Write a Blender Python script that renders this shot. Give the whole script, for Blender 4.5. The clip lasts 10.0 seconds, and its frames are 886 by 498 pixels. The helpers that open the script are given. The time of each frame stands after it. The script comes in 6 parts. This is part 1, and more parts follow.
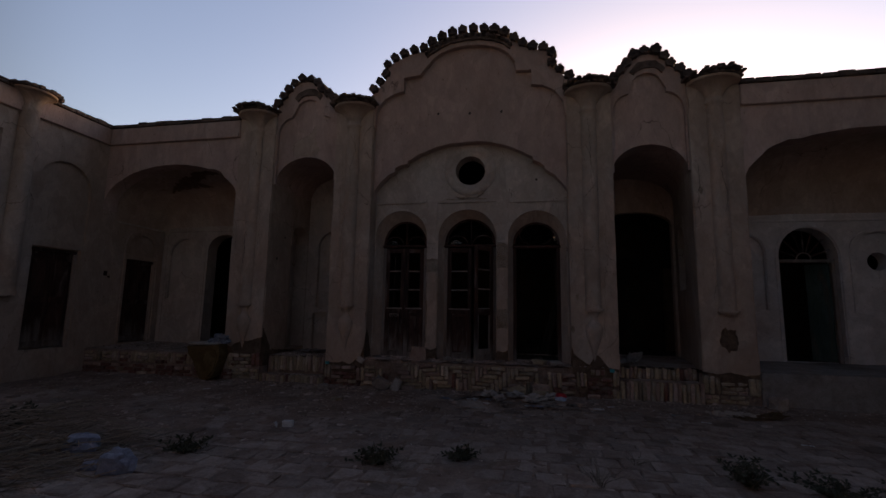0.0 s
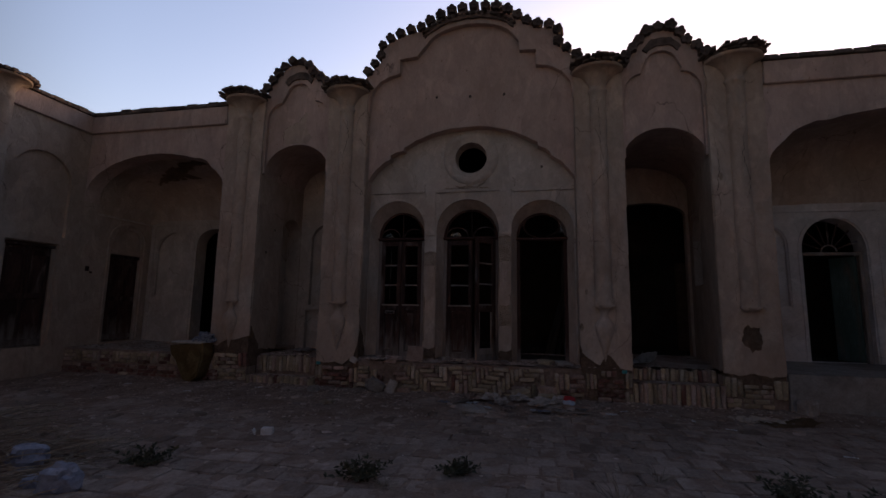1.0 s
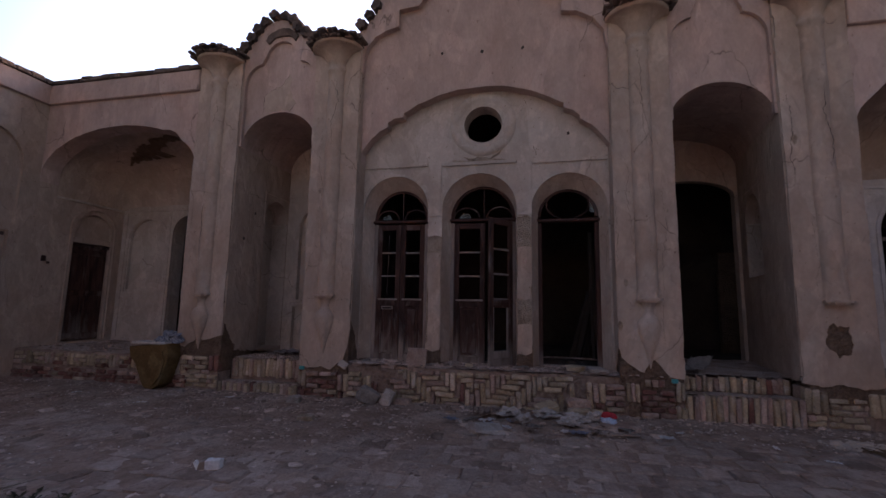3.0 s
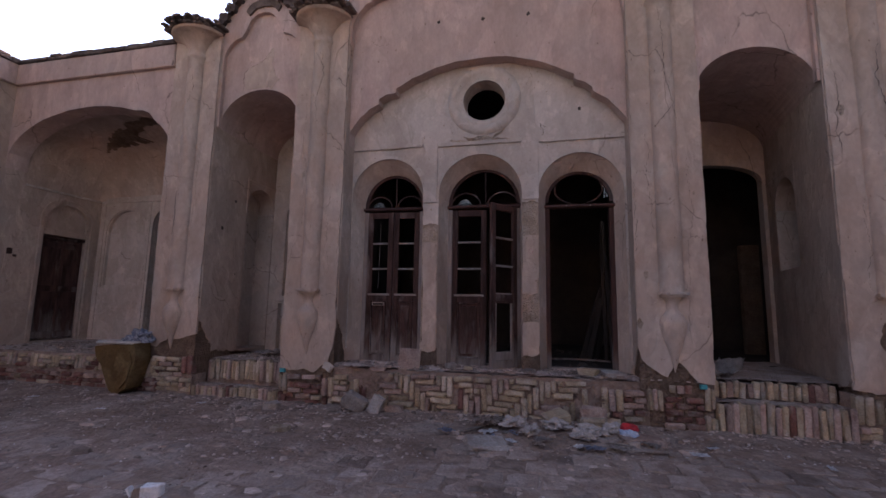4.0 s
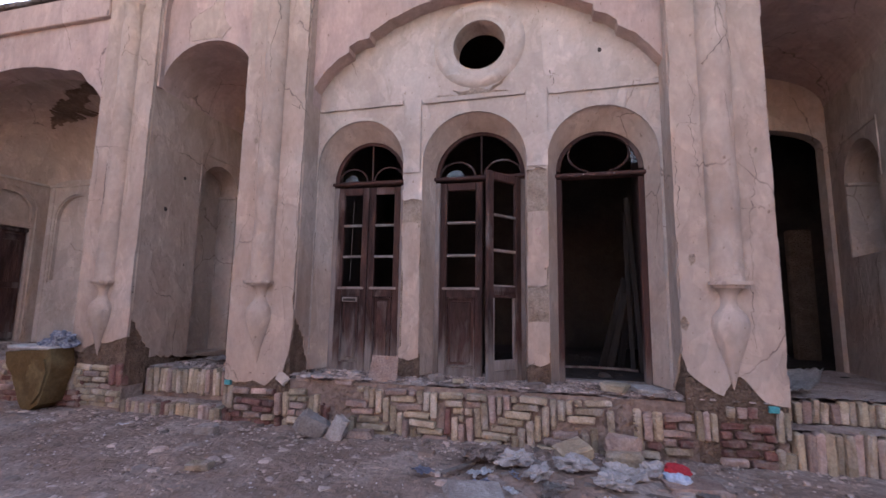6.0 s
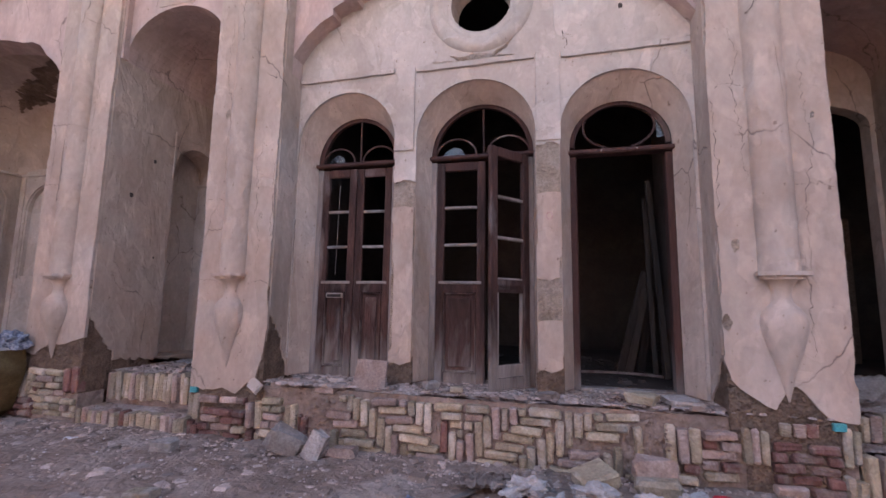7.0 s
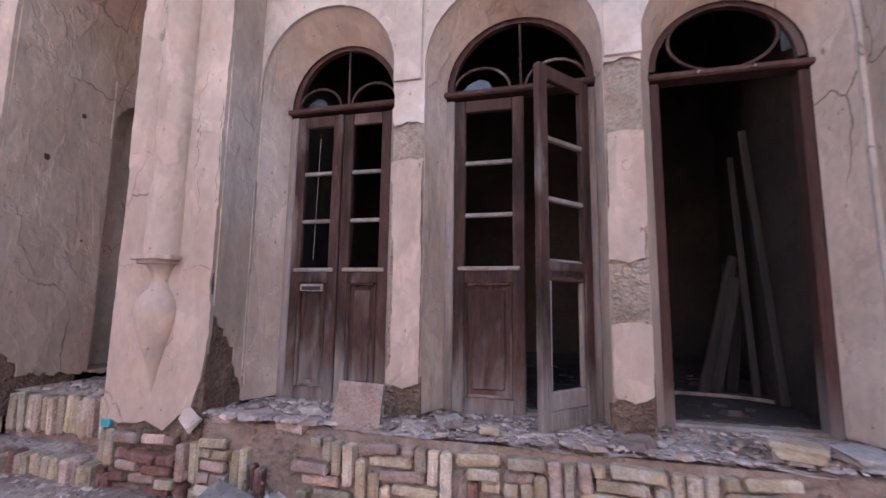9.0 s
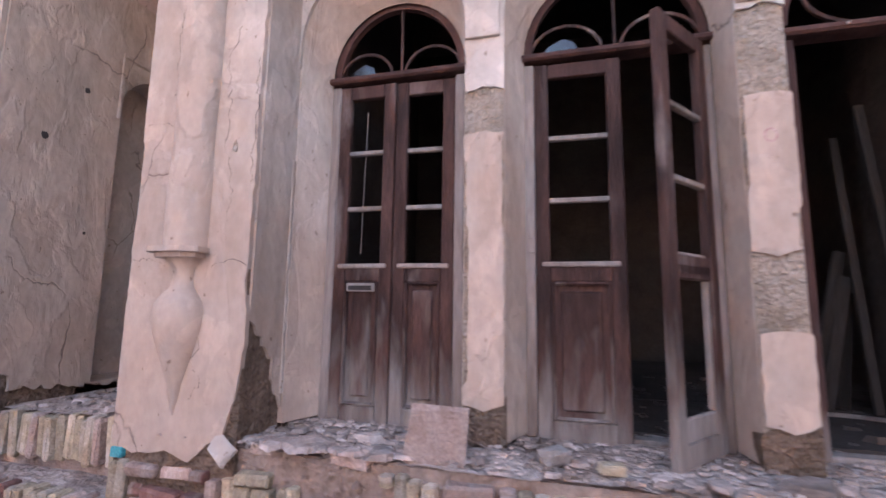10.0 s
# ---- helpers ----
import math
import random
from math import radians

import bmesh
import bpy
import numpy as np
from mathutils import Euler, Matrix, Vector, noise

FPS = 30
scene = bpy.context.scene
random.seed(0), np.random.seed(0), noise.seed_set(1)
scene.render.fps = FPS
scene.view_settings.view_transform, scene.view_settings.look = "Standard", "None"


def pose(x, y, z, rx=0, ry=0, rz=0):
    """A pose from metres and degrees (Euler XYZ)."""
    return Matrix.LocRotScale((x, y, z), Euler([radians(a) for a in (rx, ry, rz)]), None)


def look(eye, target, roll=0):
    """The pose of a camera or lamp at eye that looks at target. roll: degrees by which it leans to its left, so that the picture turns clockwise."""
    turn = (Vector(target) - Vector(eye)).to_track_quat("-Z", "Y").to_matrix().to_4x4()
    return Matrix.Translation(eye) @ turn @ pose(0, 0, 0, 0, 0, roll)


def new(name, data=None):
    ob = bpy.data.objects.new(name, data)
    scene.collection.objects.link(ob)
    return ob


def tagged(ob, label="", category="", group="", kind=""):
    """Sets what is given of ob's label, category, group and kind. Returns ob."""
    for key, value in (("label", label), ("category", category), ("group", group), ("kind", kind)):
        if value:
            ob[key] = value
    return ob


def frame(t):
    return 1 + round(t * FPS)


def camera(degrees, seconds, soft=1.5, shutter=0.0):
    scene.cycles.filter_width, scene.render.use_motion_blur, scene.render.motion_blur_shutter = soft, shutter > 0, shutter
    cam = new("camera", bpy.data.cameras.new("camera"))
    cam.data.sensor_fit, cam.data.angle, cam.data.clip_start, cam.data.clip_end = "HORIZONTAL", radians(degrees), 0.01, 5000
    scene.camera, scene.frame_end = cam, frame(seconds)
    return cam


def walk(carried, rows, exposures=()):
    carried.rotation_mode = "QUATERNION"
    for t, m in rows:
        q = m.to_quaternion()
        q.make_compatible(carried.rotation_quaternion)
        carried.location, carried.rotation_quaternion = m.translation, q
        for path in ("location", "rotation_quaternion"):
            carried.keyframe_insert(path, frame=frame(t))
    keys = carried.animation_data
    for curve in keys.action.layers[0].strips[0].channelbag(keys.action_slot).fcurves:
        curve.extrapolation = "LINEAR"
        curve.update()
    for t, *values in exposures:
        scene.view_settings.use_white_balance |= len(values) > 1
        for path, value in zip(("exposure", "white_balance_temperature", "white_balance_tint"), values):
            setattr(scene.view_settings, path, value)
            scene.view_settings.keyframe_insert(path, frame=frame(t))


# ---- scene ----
cam = camera(90.2, 10.0, shutter=0.5)
METRES, EYE, TILT, LEAN, TURN = 6.2, 1.333, -0.5, 0.0, 11.1
ROWS = [
    (0.0, 0.0, 0.0, 0.0, -0.14, 8.12, -0.96),
    (0.5, 0.0004, 0.0347, -0.0029, 0.02, 8.12, -0.96),
    (1.0, 0.0121, 0.0861, -0.0071, 0.26, 8.04, -0.93),
    (1.5, 0.021, 0.134, -0.0037, 0.45, 8.05, -0.96),
    (2.0, 0.0168, 0.1848, -0.009, 0.57, 7.85, -1.03),
    (2.5, 0.0102, 0.2325, -0.0122, 0.8, 7.96, -1.01),
    (4.0, 0.0233, 0.3917, -0.0234, 1.56, 7.92, -1.04),
    (4.5, 0.0333, 0.4371, -0.0231, 1.78, 7.97, -1.0),
    (5.0, 0.0458, 0.492, -0.0234, 2.12, 7.87, -0.99),
    (5.5, 0.0521, 0.5364, -0.0244, 2.35, 7.85, -0.96),
    (7.0, 0.0623, 0.6784, -0.0301, 3.06, 7.74, -0.93),
    (7.5, 0.0613, 0.7227, -0.0291, 3.19, 7.74, -0.91),
    (8.0, 0.0537, 0.7739, -0.0278, 3.28, 7.61, -0.85),
    (8.5, 0.048, 0.8201, -0.0318, 3.54, 7.79, -0.88),
    (9.0, 0.0346, 0.8775, -0.0334, 3.68, 7.78, -0.83),
    (9.5, 0.0096, 0.9183, -0.0306, 3.7, 7.75, -0.78),
    (10.0, -0.0427, 0.9526, -0.0318, 3.42, 7.91, -0.91),
]
walk(cam, [(t, pose(0, 0, EYE, TILT, LEAN, TURN) @ pose(METRES * x, METRES * y, METRES * z, 90 + pitch, roll, yaw)) for t, x, y, z, yaw, pitch, roll in ROWS],
     exposures=[(0.0, -1.48, 6100, 33), (1.0, -1.05, 6100, 35), (2.5, -0.03, 6100, 41), (3.8, 1.05, 6050, 42), (4.5, 1.47, 6050, 43), (5.5, 2.15, 6050, 42), (7.5, 2.62, 6050, 41), (8.5, 2.78, 6050, 40), (10.0, 3.27, 6050, 38)])

# ---- world and light: dusk, the low sun stands behind the house ----
SUN_EL, SUN_ROT = 7.0, 14.0
world = bpy.data.worlds.new("dusk")
scene.world = world
world.use_nodes = True
wn, wl = world.node_tree.nodes, world.node_tree.links
sky = wn.new("ShaderNodeTexSky")
sky.sky_type = "NISHITA"
sky.sun_disc = False
sky.sun_elevation, sky.sun_rotation = radians(SUN_EL), radians(SUN_ROT)
sky.air_density, sky.dust_density, sky.ozone_density = 1.2, 1.6, 1.0
# the bright half of the dusk sky, a wide even glow over the house
coord, facing, swell, glow = wn.new("ShaderNodeTexCoord"), wn.new("ShaderNodeVectorMath"), wn.new("ShaderNodeMapRange"), wn.new("ShaderNodeVectorMath")
facing.operation, glow.operation, swell.interpolation_type = "DOT_PRODUCT", "SCALE", "SMOOTHSTEP"
facing.inputs[1].default_value = (0.06, 0.94, 0.33)
wl.new(coord.outputs["Generated"], facing.inputs[0])
wl.new(facing.outputs["Value"], swell.inputs[0])
swell.inputs[1].default_value, swell.inputs[2].default_value, swell.inputs[3].default_value, swell.inputs[4].default_value = 0.30, 0.66, 1.0, 5.0
wl.new(sky.outputs[0], glow.inputs[0])
wl.new(swell.outputs[0], glow.inputs["Scale"])
wl.new(glow.outputs[0], wn["Background"].inputs[0])
wn["Background"].inputs[1].default_value = 0.15
sun = new("sun", bpy.data.lights.new("sun", "SUN"))
sun.data.energy, sun.data.angle, sun.data.color = 0.3, radians(12), (1.0, 0.9, 0.78)
sun.matrix_world = look((0, 0, 0), (-math.sin(radians(SUN_ROT)), -math.cos(radians(SUN_ROT)), -math.tan(radians(SUN_EL))))


# ---- materials ----
def mat(name, a, b, c=None, scale=3.0, fine=40.0, rough=0.9, bump=0.4, depth=0.01, crack=0.0, stretch=1.0, rnd=0.0, island=False, metal=0.0, patch=0.5, bleach=None, flake=None, mottle=1.0):
    """Two or three colours mixed by coarse and fine noise in world metres, with grain relief and, if asked, fine cracks."""
    m = bpy.data.materials.new(name)
    m.use_nodes = True
    n, l = m.node_tree.nodes, m.node_tree.links
    bsdf = n["Principled BSDF"]
    bsdf.inputs["Roughness"].default_value, bsdf.inputs["Metallic"].default_value = rough, metal
    bsdf.inputs["Specular IOR Level"].default_value = 0.25
    geo = n.new("ShaderNodeTexCoord")
    mp = n.new("ShaderNodeMapping")
    mp.inputs["Scale"].default_value = (1, 1, 1 / stretch)
    l.new(geo.outputs["Object"], mp.inputs[0])
    vec = mp.outputs[0]
    info = n.new("ShaderNodeObjectInfo")
    if rnd:
        add = n.new("ShaderNodeVectorMath")
        add.operation = "MULTIPLY_ADD"
        l.new(info.outputs["Random"], add.inputs[0])
        add.inputs[1].default_value = (31, 17, 23)
        l.new(vec, add.inputs[2])
        vec = add.outputs[0]

    def noisy(s, detail, lo, hi, distort=0.0):
        t = n.new("ShaderNodeTexNoise")
        t.inputs["Scale"].default_value, t.inputs["Detail"].default_value, t.inputs["Distortion"].default_value = s, detail, distort
        l.new(vec, t.inputs["Vector"])
        r = n.new("ShaderNodeMapRange")
        r.inputs[1].default_value, r.inputs[2].default_value = lo, hi
        l.new(t.outputs[0], r.inputs[0])
        return t.outputs[0], r.outputs[0]

    def mix(f, x, y, mode="MIX", k=1.0):
        q = n.new("ShaderNodeMix")
        q.data_type, q.blend_type = "RGBA", mode
        if hasattr(f, "links"):
            l.new(f, q.inputs[0])
        else:
            q.inputs[0].default_value = f
        for v, s in ((x, q.inputs[6]), (y, q.inputs[7])):
            if hasattr(v, "links"):
                l.new(v, s)
            else:
                s.default_value = (*v, 1)
        return q.outputs[2]

    raw1, f1 = noisy(scale, 6, 0.35, 0.65, 0.3)
    raw2, f2 = noisy(fine, 4, 0.3, 0.7)
    col = mix(f1, a, b)
    if c:
        _, f3 = noisy(scale * 0.45, 8, patch, patch + 0.12, 0.6)
        col = mix(f3, col, c)
    _, f4 = noisy(scale * 4.5, 8, 0.32, 0.68, 0.8)
    col = mix(1.0, col, mix(f4, (1 - 0.16 * mottle, 1 - 0.17 * mottle, 1 - 0.18 * mottle), (1 + 0.12 * mottle, 1 + 0.12 * mottle, 1 + 0.12 * mottle)), "MULTIPLY")
    dark = mix(f2, (1 - 0.12 * mottle, 1 - 0.125 * mottle, 1 - 0.13 * mottle), (1 + 0.07 * mottle, 1 + 0.07 * mottle, 1 + 0.07 * mottle))
    col = mix(1.0, col, dark, "MULTIPLY")
    if rnd or island:
        src = info.outputs["Random"]
        if island:
            src = n.new("ShaderNodeNewGeometry").outputs["Random Per Island"]
        r = n.new("ShaderNodeMapRange")
        r.inputs[3].default_value, r.inputs[4].default_value = 1 - (rnd or 0.3), 1 + 0.6 * (rnd or 0.3)
        l.new(src, r.inputs[0])
        cb = n.new("ShaderNodeCombineColor")
        for k in range(3):
            l.new(r.outputs[0], cb.inputs[k])
        col = mix(1.0, col, cb.outputs[0], "MULTIPLY")
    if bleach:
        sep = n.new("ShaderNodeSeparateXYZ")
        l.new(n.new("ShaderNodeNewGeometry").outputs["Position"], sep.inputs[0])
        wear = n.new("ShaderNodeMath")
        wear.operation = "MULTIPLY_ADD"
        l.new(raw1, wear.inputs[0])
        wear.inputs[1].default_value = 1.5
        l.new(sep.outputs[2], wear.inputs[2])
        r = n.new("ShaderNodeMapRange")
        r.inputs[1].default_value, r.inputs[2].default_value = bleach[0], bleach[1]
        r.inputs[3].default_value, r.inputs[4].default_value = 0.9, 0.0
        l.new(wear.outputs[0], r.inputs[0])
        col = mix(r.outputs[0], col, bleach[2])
    skin = None
    if flake:
        # a paler skim coat that has peeled in places, drips, and pits
        _, f6 = noisy(flake[0], 10, 0.50, 0.525, 0.9)
        col = mix(f6, mix(1.0, col, (0.95, 0.94, 0.93), "MULTIPLY"), mix(1.0, col, flake[1], "MULTIPLY"))
        _, f7 = noisy(flake[0] * 3.3, 9, 0.58, 0.61, 0.6)
        col = mix(f7, col, mix(1.0, col, (1.11, 1.105, 1.105), "MULTIPLY"))
        _, f8 = noisy(26.0, 3, 0.70, 0.73)
        col = mix(f8, col, mix(1.0, col, (0.62, 0.57, 0.53), "MULTIPLY"))
        a6 = n.new("ShaderNodeMath")
        a6.operation = "MULTIPLY_ADD"
        l.new(f7, a6.inputs[0])
        a6.inputs[1].default_value = 0.35
        l.new(f6, a6.inputs[2])
        pit = n.new("ShaderNodeMath")
        pit.operation = "SUBTRACT"
        l.new(a6.outputs[0], pit.inputs[0])
        l.new(f8, pit.inputs[1])
        wave, _ = noisy(scale * 1.7, 3, 0, 1, 0.2)
        w2 = n.new("ShaderNodeMath")
        w2.operation = "MULTIPLY_ADD"
        l.new(wave, w2.inputs[0])
        w2.inputs[1].default_value = 5.5
        l.new(pit.outputs[0], w2.inputs[2])
        skin = w2.outputs[0]
    height = n.new("ShaderNodeMath")
    height.operation = "MULTIPLY_ADD"
    raw5, _ = noisy(scale * 5, 5, 0, 1, 0.5)
    l.new(raw5, height.inputs[0])
    height.inputs[1].default_value = 3.0
    low = n.new("ShaderNodeMath")
    low.operation = "MULTIPLY"
    low.inputs[1].default_value = 0.6 * mottle
    l.new(raw2, low.inputs[0])
    l.new(low.outputs[0], height.inputs[2])
    h = height.outputs[0]
    if skin:
        up = n.new("ShaderNodeMath")
        up.operation = "ADD"
        l.new(h, up.inputs[0])
        l.new(skin, up.inputs[1])
        h = up.outputs[0]
    if crack:
        v = n.new("ShaderNodeTexVoronoi")
        v.feature = "DISTANCE_TO_EDGE"
        v.inputs["Scale"].default_value = 1.1
        wob = n.new("ShaderNodeVectorMath")
        wob.operation = "MULTIPLY_ADD"
        t3 = n.new("ShaderNodeTexNoise")
        t3.inputs["Scale"].default_value, t3.inputs["Detail"].default_value = 4.0, 6
        l.new(vec, t3.inputs["Vector"])
        l.new(t3.outputs["Color"], wob.inputs[0])
        wob.inputs[1].default_value = (0.22, 0.22, 0.22)
        l.new(vec, wob.inputs[2])
        l.new(wob.outputs[0], v.inputs["Vector"])
        r = n.new("ShaderNodeMapRange")
        r.inputs[1].default_value, r.inputs[2].default_value = 0.0, 0.006
        r.inputs[3].default_value, r.inputs[4].default_value = 1.0, 0.0
        l.new(v.outputs["Distance"], r.inputs[0])
        _, gate = noisy(1.1, 3, 0.55, 0.60)
        both = n.new("ShaderNodeMath")
        both.operation = "MULTIPLY"
        l.new(r.outputs[0], both.inputs[0])
        l.new(gate, both.inputs[1])
        k2 = n.new("ShaderNodeMath")
        k2.operation = "MULTIPLY"
        k2.inputs[1].default_value = crack
        l.new(both.outputs[0], k2.inputs[0])
        col = mix(k2.outputs[0], col, (0.12, 0.085, 0.07))
        sub = n.new("ShaderNodeMath")
        sub.operation = "SUBTRACT"
        l.new(h, sub.inputs[0])
        l.new(both.outputs[0], sub.inputs[1])
        h = sub.outputs[0]
    bp = n.new("ShaderNodeBump")
    bp.inputs["Strength"].default_value, bp.inputs["Distance"].default_value = bump, depth
    l.new(h, bp.inputs["Height"])
    l.new(bp.outputs[0], bsdf.inputs["Normal"])
    l.new(col, bsdf.inputs["Base Color"])
    return m


PLASTER = mat("pink lime plaster", (0.415, 0.315, 0.252), (0.465, 0.366, 0.298), (0.52, 0.437, 0.370), 1.6, 30, crack=0.8, stretch=1.6, patch=0.56, bump=0.55, flake=(1.5, (1.04, 1.04, 1.04)), mottle=0.55)
PLASTER_UP = mat("upper pink plaster", (0.445, 0.322, 0.275), (0.50, 0.378, 0.328), (0.41, 0.305, 0.265), 1.3, 34, crack=0.8, stretch=2.0, patch=0.57, bump=0.5, flake=(1.1, (1.04, 1.03, 1.03)), mottle=0.6)
WHITE = mat("white gypsum plaster", (0.445, 0.37, 0.312), (0.515, 0.447, 0.388), (0.40, 0.322, 0.268), 1.5, 30, crack=0.8, stretch=1.3, patch=0.61, bump=0.5, flake=(1.7, (1.05, 1.05, 1.05)), mottle=0.5)
COOL = mat("whitewashed plaster", (0.54, 0.49, 0.47), (0.62, 0.58, 0.56), (0.46, 0.385, 0.34), 1.2, 30, crack=0.6, patch=0.58, bump=0.5, flake=(1.4, (1.04, 1.04, 1.04)), mottle=0.6)
ADOBE = mat("bare adobe", (0.17, 0.112, 0.075), (0.25, 0.17, 0.122), (0.20, 0.138, 0.097), 7, 60, bump=0.9, depth=0.03)
MUD = mat("tan mud plaster", (0.37, 0.285, 0.215), (0.45, 0.36, 0.285), (0.29, 0.215, 0.155), 9, 60, bump=0.9, depth=0.02)
EARTH = mat("dry trodden earth", (0.245, 0.172, 0.135), (0.34, 0.255, 0.208), (0.41, 0.33, 0.28), 2.6, 30, bump=0.7, depth=0.03, patch=0.53)
DUST = mat("dust and rubble", (0.42, 0.33, 0.28), (0.52, 0.43, 0.375), (0.33, 0.245, 0.20), 4, 50, bump=0.9, depth=0.03)
BRICK_Y = mat("pale yellow brick", (0.48, 0.39, 0.265), (0.39, 0.30, 0.21), (0.54, 0.45, 0.36), 9, 70, rnd=0.35, bump=0.6)
BRICK_R = mat("dark red brick", (0.20, 0.09, 0.072), (0.26, 0.135, 0.11), (0.32, 0.23, 0.19), 9, 70, rnd=0.35, bump=0.6)
BRICK_P = mat("pinkish worn brick", (0.43, 0.30, 0.245), (0.50, 0.385, 0.33), (0.36, 0.245, 0.20), 9, 70, rnd=0.3, bump=0.6)
BRICK_DARK = mat("sooty dark brick", (0.13, 0.095, 0.08), (0.19, 0.14, 0.115), (0.09, 0.065, 0.055), 8, 60, island=True, rnd=0.3, bump=0.8)
TILE = mat("dark clay ridge tile", (0.10, 0.075, 0.065), (0.15, 0.11, 0.095), (0.07, 0.05, 0.045), 10, 60, rnd=0.3)
TURQ = mat("turquoise glaze", (0.05, 0.33, 0.36), (0.08, 0.42, 0.44), None, 20, 90, rough=0.3)
PAVER = mat("worn square paver", (0.33, 0.255, 0.215), (0.41, 0.33, 0.285), (0.25, 0.18, 0.148), 6, 50, rnd=0.25, bump=0.7)
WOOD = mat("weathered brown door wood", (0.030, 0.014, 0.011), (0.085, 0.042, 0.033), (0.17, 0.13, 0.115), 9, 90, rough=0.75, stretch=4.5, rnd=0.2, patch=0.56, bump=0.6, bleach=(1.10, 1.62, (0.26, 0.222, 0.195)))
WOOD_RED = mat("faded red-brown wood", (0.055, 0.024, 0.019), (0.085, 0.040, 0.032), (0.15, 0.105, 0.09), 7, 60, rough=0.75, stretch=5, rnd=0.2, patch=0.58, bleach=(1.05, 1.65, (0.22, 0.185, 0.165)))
WOOD_GREY = mat("bare grey timber", (0.22, 0.18, 0.155), (0.30, 0.255, 0.23), (0.17, 0.13, 0.105), 6, 60, stretch=6, rnd=0.2)
WOOD_GREEN = mat("faded green door paint", (0.05, 0.085, 0.08), (0.08, 0.12, 0.11), (0.12, 0.10, 0.085), 6, 50, stretch=4)
# near-black base colour stands in for the unlit depth of the rooms
ROOM = mat("dark shade colour for rooms and holes", (0.05, 0.038, 0.032), (0.07, 0.055, 0.046), (0.035, 0.027, 0.024), 1.5, 30)
GLASS = bpy.data.materials.new("dusty old glass")
GLASS.use_nodes = True
FABRIC = mat("soiled mustard upholstery", (0.14, 0.088, 0.034), (0.10, 0.062, 0.024), (0.175, 0.125, 0.058), 5, 90, rough=0.95)
PADDING = mat("dirty white padding", (0.55, 0.53, 0.50), (0.42, 0.39, 0.36), None, 6, 60)
CLOTH = mat("blue and white checked cloth", (0.09, 0.11, 0.17), (0.36, 0.37, 0.40), None, 40, 90)
RAG = mat("grey-white rag", (0.48, 0.45, 0.43), (0.38, 0.35, 0.33), (0.28, 0.245, 0.225), 8, 60, rough=0.95)
BAG = mat("pale blue plastic bag", (0.30, 0.33, 0.42), (0.22, 0.24, 0.32), None, 6, 50, rough=0.45)
CARTON = mat("white printed carton", (0.78, 0.78, 0.78), (0.68, 0.69, 0.72), None, 8, 50, rough=0.7)
RED = mat("red plastic packet", (0.50, 0.03, 0.04), (0.40, 0.03, 0.04), None, 10, 60, rough=0.4)
BLUE = mat("pale blue packet foil", (0.35, 0.48, 0.66), (0.50, 0.58, 0.70), None, 10, 60, rough=0.4)
CARDBOARD = mat("wet brown cardboard", (0.24, 0.16, 0.09), (0.18, 0.115, 0.065), None, 5, 60)
STONE = mat("pale rubble stone", (0.36, 0.32, 0.29), (0.44, 0.40, 0.37), (0.30, 0.25, 0.22), 8, 60, rnd=0.25, bump=0.7)
# board colour lowered in place of the dimmer light inside the room
DIM_WOOD = mat("grey board darkened for dim light", (0.040, 0.033, 0.028), (0.056, 0.046, 0.040), (0.026, 0.02, 0.017), 6, 60, stretch=6, rnd=0.3)
CHIPS = mat("mixed rubble chips", (0.40, 0.30, 0.25), (0.50, 0.405, 0.355), (0.27, 0.195, 0.155), 5, 60, island=True, rnd=0.5)
TWIG = mat("dry grey twig", (0.28, 0.23, 0.18), (0.38, 0.32, 0.26), None, 9, 60, island=True, rnd=0.4)
LEAF = mat("dusty green leaf", (0.075, 0.082, 0.055), (0.10, 0.10, 0.07), None, 12, 60, island=True, rnd=0.4)
CEMENT = mat("grey cement render", (0.27, 0.245, 0.23), (0.34, 0.31, 0.295), (0.22, 0.19, 0.175), 2.5, 40)
_g = GLASS.node_tree.nodes["Principled BSDF"].inputs
_g["Base Color"].default_value, _g["Roughness"].default_value, _g["Transmission Weight"].default_value = (0.45, 0.5, 0.55, 1), 0.25, 1.0


# ---- mesh helpers ----
def mesh_of(bm, name, material, smooth=False):
    me = bpy.data.meshes.new(name)
    bmesh.ops.recalc_face_normals(bm, faces=bm.faces)
    bm.to_mesh(me)
    bm.free()
    for mm in material if isinstance(material, (list, tuple)) else [material]:
        me.materials.append(mm)
    if smooth:
        me.polygons.foreach_set("use_smooth", [True] * len(me.polygons))
    return me


def thing(name, label, category, at=(0, 0, 0), rz=0, group="", kind=""):
    e = new(name)
    e.empty_display_size = 0.1
    e.matrix_world = pose(*at, 0, 0, rz)
    return tagged(e, label, category, group, kind)


def part(name, bm, material, parent=None, label="", smooth=False, m=None):
    ob = new(name, mesh_of(bm, name, material, smooth))
    if parent:
        ob.parent = parent
    if m:
        ob.matrix_local = m
    return tagged(ob, label)


def structure(name, bm, material, label, category="wall", smooth=False):
    return tagged(part(name, bm, material, smooth=smooth), label, category, kind="structure")


